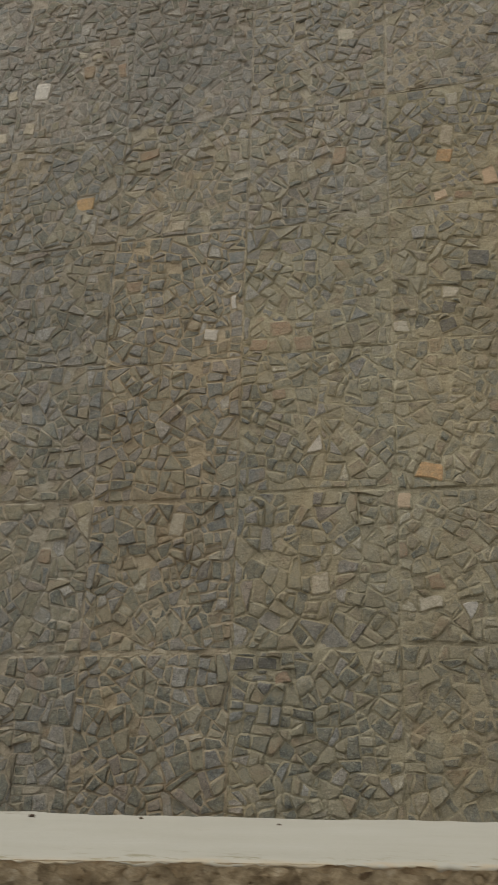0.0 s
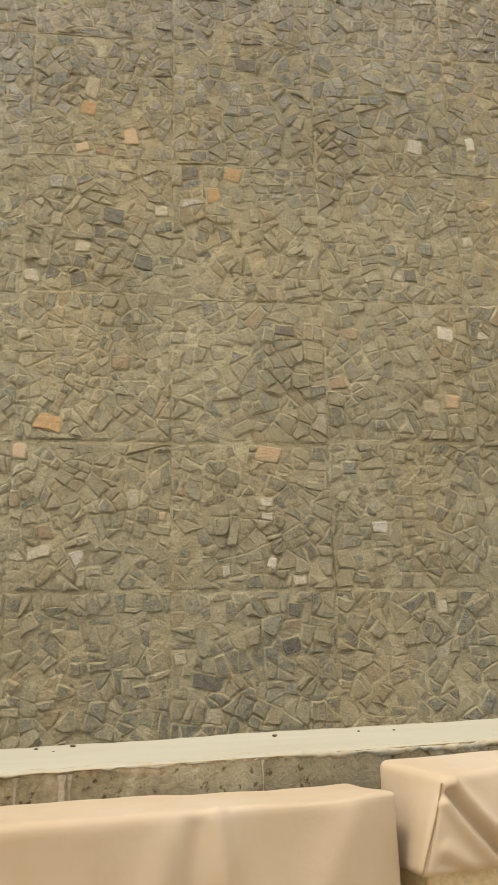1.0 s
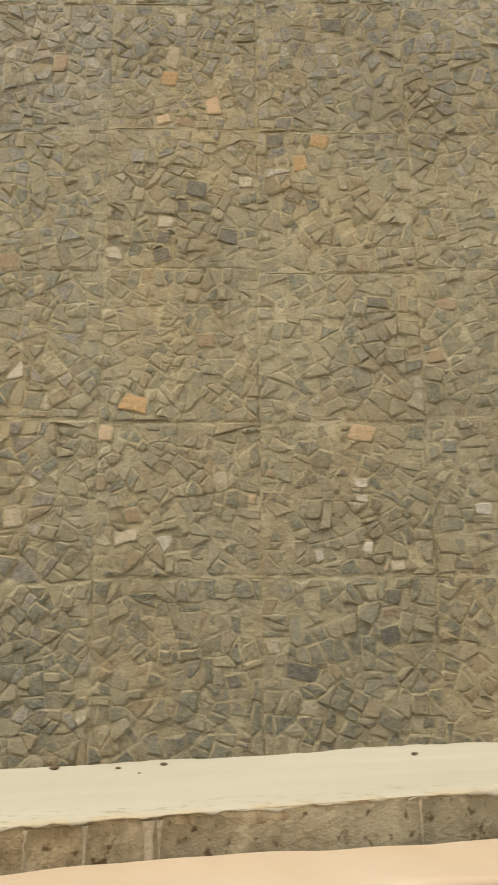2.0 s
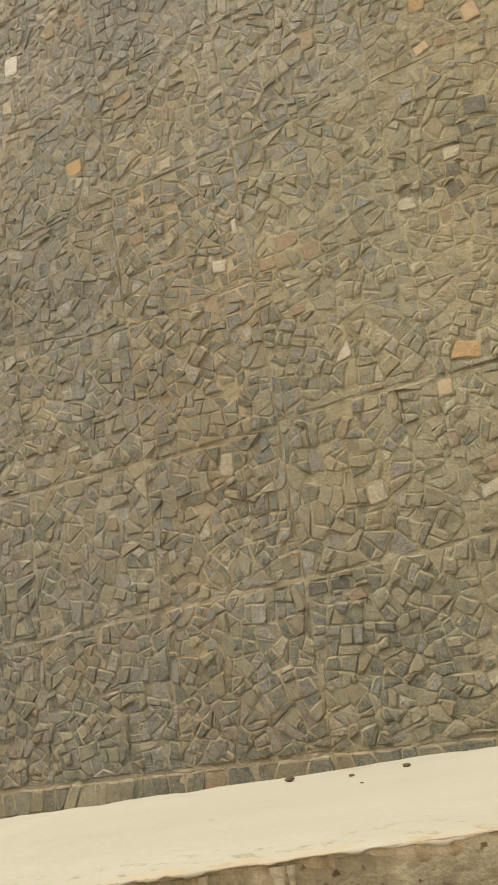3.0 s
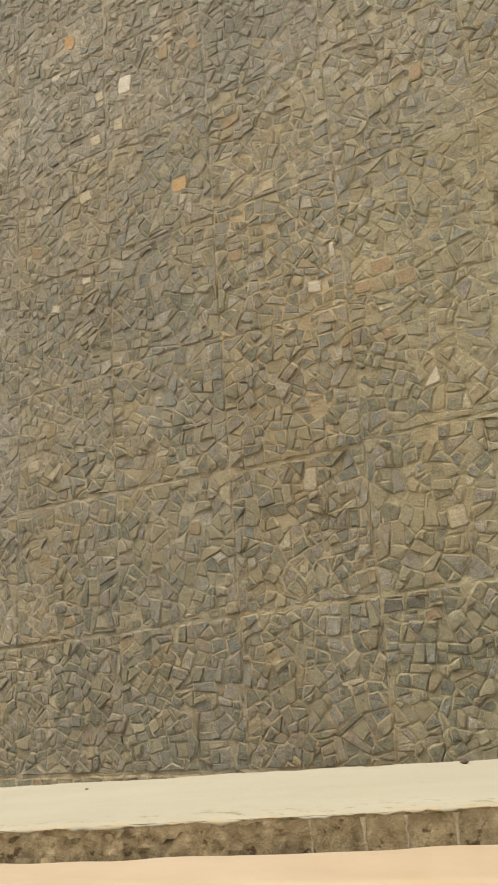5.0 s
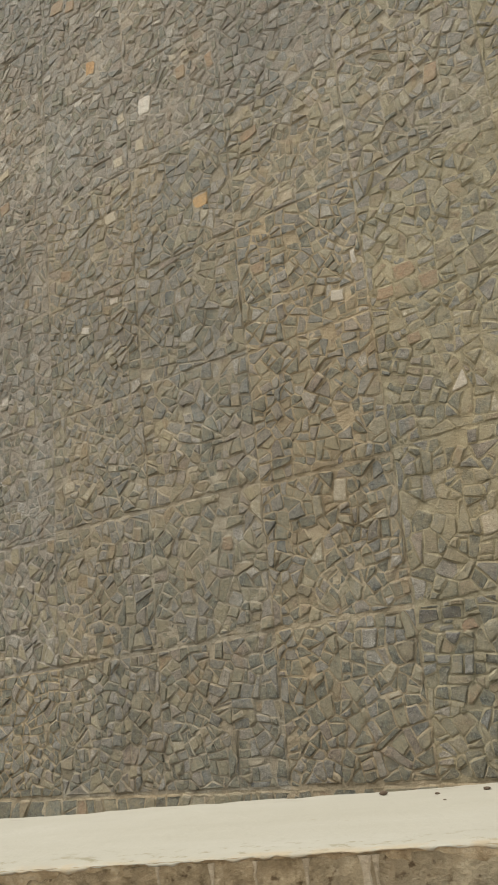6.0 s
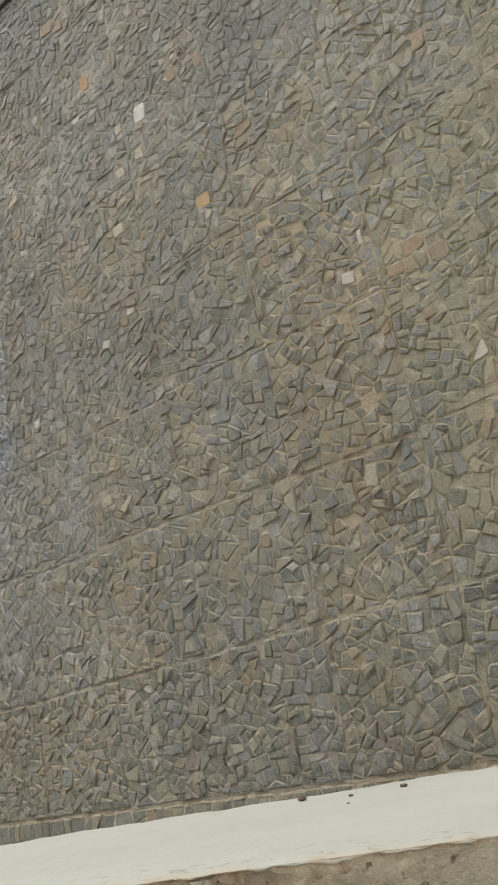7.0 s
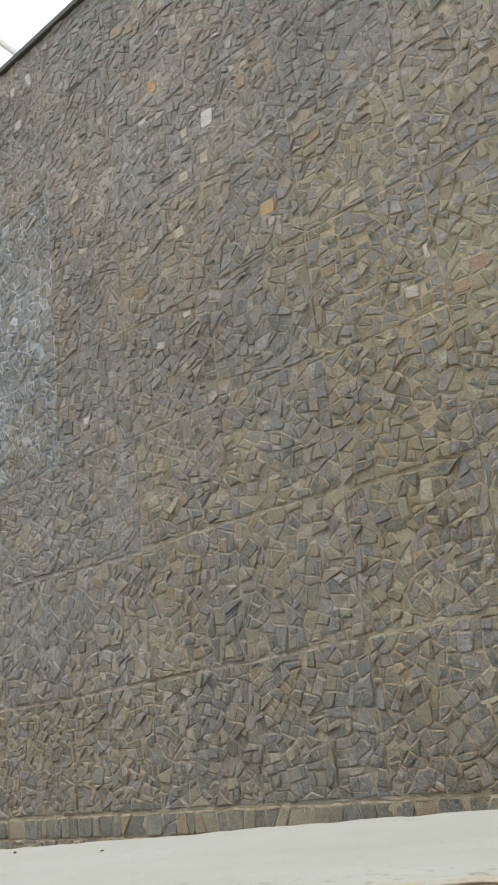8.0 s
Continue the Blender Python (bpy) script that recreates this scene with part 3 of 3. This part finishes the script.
def mortar_bed(rng, x0, z0, x1, z1, y):
    """The uneven bed of mortar of one panel: a ledge along its foot, edges turned back into the joint."""
    nx, nzz = max(3, int((x1 - x0) / 0.025)), max(3, int((z1 - z0) / 0.025))
    V, F = [], []
    for j in range(-1, nzz + 2):
        for i in range(-1, nx + 2):
            a, b = max(0, min(nx, i)), max(0, min(nzz, j))
            x, z = x0 + (x1 - x0) * a / nx, z0 + (z1 - z0) * b / nzz
            wave = -0.001 + 0.003 * washed(x, z) + 0.004 * nz(x, z, 3.1, 9) + 0.006 * nz(x, z, 8.4, 22)
            if b == 0:
                wave += 0.006 * nz(x, z, 2.2, 2.5)
            elif b == nzz:
                wave -= 0.004 * nz(x, z, 2.2, 2.5)
            elif a in (0, nx):
                wave -= 0.001 + 0.006 * nz(x, z, 6.2, 3)
            if b in (0, nzz):
                z += 0.011 * nz(x, z, 4.4, 8) + 0.006 * nz(x, z, 4.4, 26)
            if a != i or b != j:
                wave = min(wave, -0.001)
            V.append((x, y - wave, z))
    row = nx + 3
    for j in range(nzz + 2):
        for i in range(nx + 2):
            a = j * row + i
            F.append((a, a + 1, a + row + 1, a + row))
    return V, F


# the panels nearest to the terrace have their stones as single pieces
SINGLE = {(c, r) for c in (7, 8, 9, 10) for r in (2, 3, 4)}
rng = random.Random(41)
for ci in range(len(X_JOINTS) - 1):
    for ri in range(len(Z_JOINTS) - 1):
        x0, x1, z0, z1 = X_JOINTS[ci], X_JOINTS[ci + 1], Z_JOINTS[ri], Z_JOINTS[ri + 1]
        if ri >= 4:
            z0 += 0.020 * math.sin(ci * 2.3 + ri * 5.1)
        if 3 <= ri < len(Z_JOINTS) - 2:
            z1 += 0.020 * math.sin(ci * 2.3 + (ri + 1) * 5.1)
        y = WALL_Y - rng.choice((0.0, 0.001, 0.002, 0.003))

        def lay(v, ri=ri, z0=z0, z1=z1):
            k = (v[2] - z0) / (z1 - z0)
            return (v[0], v[1], v[2] + row_shift(ri, v[0]) * (1 - k) + row_shift(ri + 1, v[0]) * k)

        if ri < 2:
            cement = MORTAR_WEST
        elif 4 < ri < 8 and ci < 4:
            cement = MORTAR_PALE
        # Greyer mortar in the upper rows carries the haze there in its colour too.
        elif ri > 7 or (ri > 6 and ci < 8) or (ci < 5 and ri > 2):
            cement = MORTAR_COOL
        elif (ri > 5 and ci < 9) or ri > 6 or (ci in (5, 6) and ri > 1):
            cement = MORTAR_MID
        else:
            cement = MORTAR_WEST if ci < 8 else MORTAR
        V, F = mortar_bed(rng, x0, z0, x1, z1, y)
        bed = new("panel", mesh_of("panel", [lay(v) for v in V], F, [cement]))
        bed.parent = wall
        aim = 0.021 if ri == 1 else rng.uniform(0.0058, 0.0082)
        outlines = panel_stones(rng, x0, z0 + (0.012 if ri in (2, 3, 4) else 0.0), x1, z1 - (0.008 if ri == 1 else 0.0), aim, 0.0070 if ci < 4 and ri > 2 else 0.0044)
        V, F = [], []
        for poly, k, h, wash in outlines:
            pointing(rng, poly, y, h, 1.0 if ci < 4 and ri > 2 else wash, V, F)
        ob = new("pointing", mesh_of("pointing", [lay(v) for v in V], F, [cement]))
        ob.data.polygons.foreach_set("use_smooth", [True] * len(F))
        ob.parent = bed
        if (ci, ri) in SINGLE:
            for poly, k, h, wash in outlines:
                V, F, M, S = [], [], [], []
                stone_mesh(rng, poly, y, h, k, wash, V, F, M, S)
                ob = new("stone", mesh_of("stone", [lay(v) for v in V], F, [STONE[True][k]]))
                smeared(ob, S, False)
                ob.parent = bed
        else:
            V, F, M, S = [], [], [], []
            for poly, k, h, wash in outlines:
                stone_mesh(rng, poly, y, h, k, wash, V, F, M, S)
            ob = new("stones", mesh_of("stones", [lay(v) for v in V], F, STONE[False], M))
            smeared(ob, S, False)
            ob.parent = bed
            ob["kind"] = "stuff"

# cap along the top of the wall, and a pipe that shows above it
cap = part("wall_cap", box_bm(X_JOINTS[0], WALL_Y - 0.05, WALL_TOP, X_JOINTS[-1], WALL_Y + 0.42, WALL_TOP + 0.07, 0.008), CAP, None)
tagged(cap, "thin dark weathered cap along the top of the stone wall", "trim", kind="structure")


bm = bmesh.new()
bmesh.ops.create_cone(bm, cap_ends=True, segments=14, radius1=0.035, radius2=0.035, depth=3.0)
pipe = part("pipe", bm, PIPE, None)
PIPE_FOOT, PIPE_END = Vector((-4.93, 5.75, 8.41)), Vector((-6.82, 5.75, 10.74))
pipe.matrix_world = Matrix.Translation((PIPE_FOOT + PIPE_END) / 2) @ (PIPE_END - PIPE_FOOT).to_track_quat("Z", "Y").to_matrix().to_4x4()
tagged(pipe, "pale grey pipe fixed behind the top of the wall", "pipe")


# a plain wall added behind the camera, out of view, to shape the light
south = part("unseen_wall_south", box_bm(-9.0, -7.3, 0.0, 9.0, -7.0, 3.2), RENDER_GREY, None)
tagged(south, "plain grey wall added unseen behind the terrace to shape the light", "wall", kind="structure")


# ---- the parapet ----
def para_front(x):
    return 1.3135 + 0.3285 * (x - 1.0)


def para_back(x):
    return para_front(x) + 0.3712 + 0.009 * (x - 1.0) + 0.03 * max(0.0, min(1.0, (0.5 - x) / 0.2))


def para_top(x):
    return 0.998 + 0.008 * max(-0.9, min(0.9, x - 1.0))


PX0, PX1 = -2.6, 4.4
XS = [PX0 + 2.8 * i / 60 for i in range(60)] + [0.2 + 1.8 * i / 1100 for i in range(1101)] + [2.0 + 2.4 * i / 50 for i in range(1, 51)]


def jag(x, seed, base=18, octaves=4):
    return sum(nz(x, seed + 3.7 * o, 0.0, base * 2.3 ** o) * 0.62 ** o for o in range(octaves))


def face_y(x, z):
    """The uneven raw face of the parapet, more broken along its brown stretch."""
    broken = max(0.0, min(1.0, (1.02 - x) / 0.10))
    rough = 0.6 + 0.9 * broken
    chip = max(0.0, nz(x, z, 7.3, 48) - 0.12) * 0.010 * broken + max(0.0, nz(x, z, 2.1, 105) - 0.25) * 0.006 * (0.3 + broken)
    return para_front(x) + 0.0022 + chip + rough * (0.0018 * nz(x, z, 1.7, 14) + 0.0012 * nz(x, z, 5.2, 50) + 0.0006 * nz(x, z, 3.2, 140))


def parapet_body():
    V, F = [], []
    nx, nzz = len(XS) - 1, 44
    for x in XS:
        top = para_top(x) - 0.004
        for j in range(nzz + 1):
            z = top * (1 - ((1 - j / nzz) ** 3.0))
            V.append((x, face_y(x, z), z))
        V.append((x, para_back(x) - 0.012, top))
        V.append((x, para_back(x) - 0.012, 0.0))
    row = nzz + 3
    for i in range(nx):
        for j in range(row - 1):
            a = i * row + j
            F.append((a, a + row, a + row + 1, a + 1))
    F.append(tuple(range(row)))
    F.append(tuple(reversed(range(nx * row, nx * row + row))))
    return V, F


parapet = new("parapet", mesh_of("parapet", *parapet_body(), [CONCRETE]))
tagged(parapet, "low raw concrete parapet with a white washed top", "parapet", kind="structure")


def coping_mesh():
    """The white wash on top: wavy, with a ragged lip that hangs over the front."""
    V, F = [], []
    nx, ny = len(XS) - 1, 20
    for x in XS:
        f, b, top = para_front(x), para_back(x), para_top(x)
        lip = 0.0032 + 0.0022 * nz(x, 0.3, 0.0, 5) + 0.0042 * jag(x, 0.9, 30)
        crumbly = max(0.0, min(1.0, (x - 1.33) / 0.08))
        lip = max(0.0012, lip + crumbly * (0.005 + 0.003 * nz(x, 3.1, 0, 14) + 0.0035 * jag(x, 7.1, 55)))
        lump = (0.25 + crumbly) * 0.005 * jag(x, 2.7, 60)
        rough_f = 0.0030 * nz(x, 4.4, 0.0, 30) + 0.003 * nz(x, 6.4, 0.0, 6) + 0.0015 * nz(x, 2.4, 0, 90) + crumbly * 0.0025 * nz(x, 1.4, 0.0, 40)
        rough_b = 0.010 * nz(x, 9.1, 0.0, 6) + 0.008 * jag(x, 3.3, 22)
        V.append((x, f + 0.0055, top - 1.2 * lip - 0.001))
        V.append((x, f + 0.0016 + 0.4 * rough_f, top - lip))
        V.append((x, f + 0.0008 + 0.6 * rough_f - 0.0008 * crumbly + 0.0008 * crumbly * nz(x, 8.5, 0, 120), top - 0.45 * lip - 0.001))
        for j in range(ny + 1):
            y = f + rough_f + 0.003 + (b + rough_b - f - rough_f - 0.008) * j / ny
            crown = 0.0015 * nz(x, y, 0, 7) + 0.0010 * nz(x, y, 4, 28) + (max(0.0, 0.5 * lump) if j < 2 else 0)
            V.append((x, y, top + crown - (0.0012 if j in (0, ny) else 0)))
        V.append((x, b + rough_b + 0.002, top - 0.004))
        V.append((x, b + rough_b + 0.001, top - 0.020 - 0.006 * nz(x, 1, 1, 20)))
    row = ny + 6
    for i in range(nx):
        for j in range(row - 1):
            a = i * row + j
            F.append((a, a + row, a + row + 1, a + 1))
    return V, F


coping = new("coping", mesh_of("coping", *coping_mesh(), [WASH]))
coping.parent = parapet
coping["label"] = "uneven white cement wash with a ragged lip"
for p in coping.data.polygons:
    p.use_smooth = True


def skim_mesh():
    """Tan cement skim under the white edge, feathered out into the raw face."""
    V, F = [], []
    nx, rows = len(XS) - 1, 9
    for x in XS:
        f, top = para_front(x), para_top(x)
        reach = max(0.002, 0.0115 + 0.006 * nz(x, 0.5, 2.0, 5) + 0.006 * nz(x, 2.5, 2.0, 31) + 0.006 * nz(x, 4.5, 2.0, 88) + 0.003 * nz(x, 1.5, 2.0, 210))
        for j in range(rows + 1):
            u = j / rows
            z = top - 0.0014 - u * reach
            V.append((x, f + 0.0024 + 0.0040 * u ** 2.2 + 0.0011 * nz(x, z, 9.5, 50) + 0.0007 * nz(x, z, 1.5, 130), z))
    for i in range(nx):
        for j in range(rows):
            a = i * (rows + 1) + j
            F.append((a, a + 1, a + rows + 2, a + rows + 1))
    return V, F


skim = new("skim", mesh_of("skim", *skim_mesh(), [SKIM]))
skim.parent = parapet
skim.data.polygons.foreach_set("use_smooth", [True] * len(skim.data.polygons))
skim["label"] = "ragged tan cement skim under the white edge"


def drip(x, width, length, name="drip"):
    """A run of white wash down the face of the parapet."""
    V, F = [], []
    n = 26
    for j in range(n + 1):
        u = j / n
        z = para_top(x) - 0.004 - u * length
        w = width * (1.0 + min(1.6, 0.004 / width) * max(0.0, 1 - u / 0.22) ** 2) / 2 * (1 + 0.4 * nz(x, u, 2, 6)) * min(1.0, 4 * (1.02 - u))
        mid = x + 0.0012 * nz(x * 9, u, 0, 4)
        for s in (-1, -0.5, 0.5, 1):
            xx = mid + s * w
            V.append((xx, min(face_y(xx, z), para_front(xx) + 0.004) - (0.0009 if abs(s) < 1 else -0.0012), z))
    for j in range(n):
        for i in range(3):
            a = j * 4 + i
            F.append((a + 4, a + 5, a + 1, a))
    ob = new(name, mesh_of(name, V, F, [LIME]))
    ob.parent = parapet
    return ob


for x, w, ln in ((1.130, 0.008, 0.055), (1.137, 0.0026, 0.10), (1.089, 0.0030, 0.08), (1.053, 0.0022, 0.026), (1.021, 0.0030, 0.08), (1.328, 0.0020, 0.06), (1.47, 0.002, 0.03),
                 (0.981, 0.0022, 0.045)):
    drip(x, w, ln)


def crumb(x, y, r, flat=0.6):
    """A crumb of dirt on the white top."""
    bm = bmesh.new()
    bmesh.ops.create_icosphere(bm, subdivisions=2, radius=r)
    for v in bm.verts:
        k = 1 + 0.35 * nz(v.co.x / r + x * 7, v.co.y / r + y * 5, v.co.z / r)
        v.co = Vector((v.co.x * k * 1.2 + x, v.co.y * k + y, v.co.z * k * flat + para_top(x) + r * flat * 0.6))
    ob = part("dirt_crumb", bm, CHIP, None)
    return tagged(ob, "small dark crumb of dirt on the white coping", "dirt crumb", "crumbs on the coping")


for x, y, r in ((1.011, 1.638, 0.0042), (1.075, 1.628, 0.0022), (1.118, 1.652, 0.003), (1.384, 1.704, 0.003), (1.509, 1.735, 0.0018), (1.559, 1.729, 0.002),
                (1.10, 1.585, 0.0013), (0.36, 1.42, 0.003), (0.47, 1.455, 0.002), (0.62, 1.46, 0.002)):
    crumb(x, y, r)


# ---- the seats along the parapet ----
SLOPE = math.atan(0.3285)


def rounded_box(lx, ly, lz, r, step, push, warp=None):
    """A padded box with rounded edges and a push along its normal; base corner at the origin."""
    bm = bmesh.new()
    half = Vector((lx / 2, ly / 2, lz / 2))
    for axis in range(3):
        a, b = [k for k in range(3) if k != axis]
        na, nb = max(2, int(2 * half[a] / step)), max(2, int(2 * half[b] / step))
        for sign in (-1, 1):
            grid = []
            for i in range(na + 1):
                line = []
                for j in range(nb + 1):
                    q = Vector((0, 0, 0))
                    q[axis], q[a], q[b] = sign * half[axis], half[a] * (2 * i / na - 1), half[b] * (2 * j / nb - 1)
                    inner = Vector([max(-half[k] + r, min(half[k] - r, q[k])) for k in range(3)])
                    nrm = (q - inner).normalized()
                    p = inner + r * nrm
                    line.append(bm.verts.new(p + nrm * push(p + half, nrm) + half))
                grid.append(line)
            for i in range(na):
                for j in range(nb):
                    quad = [grid[i][j], grid[i + 1][j], grid[i + 1][j + 1], grid[i][j + 1]]
                    bm.faces.new(quad if (sign > 0) == (axis != 1) else quad[::-1])
    bmesh.ops.remove_doubles(bm, verts=bm.verts[:], dist=0.0004)
    if warp:
        for v in bm.verts:
            v.co = warp(v.co)
    for f in bm.faces:
        f.smooth = True
    return bm


def ridge(p, ax, az, bx, bz, width):
    """How close a point of the front lies to the line from a to b: 1 on it, 0 at the width."""
    dx, dz = bx - ax, bz - az
    ln = dx * dx + dz * dz
    u = max(0.0, min(1.0, ((p.x - ax) * dx + (p.z - az) * dz) / ln))
    d = math.hypot(p.x - ax - u * dx, p.z - az - u * dz)
    return math.exp(-(d / (0.62 * width)) ** 2), u


def seat(x_left, y_front, length, depth, pad_height, pad_top, push, label, turn, warp=None, step=0.0055):
    """A bench along the parapet: boards on legs with a padded cover over the back."""
    base = new("bench", None)
    base.matrix_world = Matrix.Translation((x_left, y_front, 0)) @ Matrix.Rotation(turn, 4, "Z")
    tagged(base, label, "bench", "benches along the parapet")
    pad = part("back_pad", rounded_box(length, depth, pad_height, 0.009, step, push, warp), HIDE, base, "soft tan leatherette cover with folds")
    pad.location = (0, 0, pad_top - pad_height)
    part("back_board", box_bm(0.004, 0.022, 0.20, length - 0.004, depth - 0.02, pad_top - pad_height + 0.02, 0.004), BOARD, base, "pale board under the pad")
    for x in (0.05, length - 0.09):
        part("leg", box_bm(x, 0.025, 0.0, x + 0.04, depth - 0.023, 0.201, 0.003), BOARD, base)
    return base


def long_push(p, n):
    s = 0.005 * nz(p.x, p.z + p.y, 0.0, 5) * max(0.0, min(1.0, (1.80 - p.x) / 0.15)) - 0.004 * max(0.0, min(1.0, (p.x - 1.65) / 0.15)) + 0.002 * nz(p.x, p.z + p.y, 6.0, 16)
    front = max(0.0, -n.y)
    f1, u = ridge(p, 1.697, 0.142, 1.716, 0.02, 0.015)
    t1, u = ridge(p, 1.680, 0.128, 1.660, 0.02, 0.020)
    f2, u = ridge(p, 1.66, 0.120, 1.61, 0.02, 0.030)
    f3, u = ridge(p, 1.83, 0.120, 1.77, 0.01, 0.030)
    hump = 0.001 * math.exp(-((p.x - 1.44) / 0.05) ** 2) * max(0.0, n.z)
    return s + front * (0.008 * f1 - 0.005 * t1 + 0.004 * f2 + 0.004 * f3) + hump


def short_push(p, n):
    s = 0.0018 * nz(p.x, p.z + p.y, 2.0, 9)
    front = max(0.0, -n.y)
    r1, u = ridge(p, 0.014, 0.088, 0.112, 0.004, 0.013)
    r2, u = ridge(p, 0.010, 0.072, 0.086, 0.000, 0.011)
    v1, u = ridge(p, 0.014, 0.080, 0.100, 0.000, 0.011)
    r3, u = ridge(p, 0.020, 0.026, 0.058, 0.000, 0.012)
    v3, u = ridge(p, 0.020, 0.012, 0.050, 0.000, 0.008)
    plump = 0.012 * math.sin(min(1.0, max(0.0, p.z / 0.098)) * math.pi) * min(1.0, max(0.0, (p.x - 0.02) / 0.1))
    return s + front * (0.009 * r1 + 0.007 * r2 - 0.012 * v1 + 0.004 * r3 - 0.004 * v3 + plump)


def short_warp(v):
    """The gathered end droops in front and leans out towards its foot."""
    near = max(0.0, 1 - v.x / 0.14)
    front, high = 1 - v.y / 0.09, v.z / 0.098
    return Vector((v.x - front * near * (-0.012 + 0.034 * (1 - high)), v.y, v.z - high * front * (0.004 + 0.006 * near)))


def long_warp(v):
    """The pad thins out towards its sewn end."""
    u = max(0.0, min(1.0, (v.x - 1.825) / 0.075))
    u = u * u * (3 - 2 * u)
    return Vector((v.x, v.y + (0.114 - v.y) * 0.15 * u, v.z))


c, s_ = math.cos(SLOPE), math.sin(SLOPE)
bench_long = seat(1.459 - 1.9 * c, 1.336 - 1.9 * s_, 1.9, 0.114, 0.145, 0.9732, long_push, "long bench with a tan leatherette back pad along the parapet", SLOPE, long_warp)
bench_short = seat(1.481, 1.338, 0.9, 0.090, 0.098, 0.994, short_push, "bench with a folded tan leatherette back pad and pale board", math.atan(0.40), short_warp, 0.0026)


def seam_bm(points, r):
    """A thin tube along the points, for a seam and the shade in its groove."""
    bm = bmesh.new()
    rings = []
    for p in points:
        rings.append([bm.verts.new(p + Vector((r * math.cos(a * math.pi / 3), r * math.sin(a * math.pi / 3), 0))) for a in range(6)])
    for a, b in zip(rings, rings[1:]):
        for i in range(6):
            bm.faces.new((a[i], a[(i + 1) % 6], b[(i + 1) % 6], b[i]))
    return bm


# The shade of the groove is built as a dark tube along the seam.
line = []
for i in range(15):
    u = i / 14
    q = short_warp(Vector((0.0012 + 0.0012 * math.sin(u * 5), 0.0012, 0.086 * (1 - u) + 0.004)))
    line.append(q + Vector((0, 0, 0.994 - 0.098)))
part("seam", seam_bm(line, 0.0009), SEAM_SHADE, bench_short, "dark seam line down the gathered corner, its groove's shade in the colour")
bm = bmesh.new()
bmesh.ops.create_cone(bm, cap_ends=True, segments=20, radius1=0.0040, radius2=0.0030, depth=0.004)
bmesh.ops.rotate(bm, verts=bm.verts[:], cent=(0, 0, 0), matrix=Matrix.Rotation(radians(90), 3, "X"))
screw = part("screw", bm, STEEL, bench_short, "zinc screw head")
screw.location = (0.124, 0.0195, 0.876)
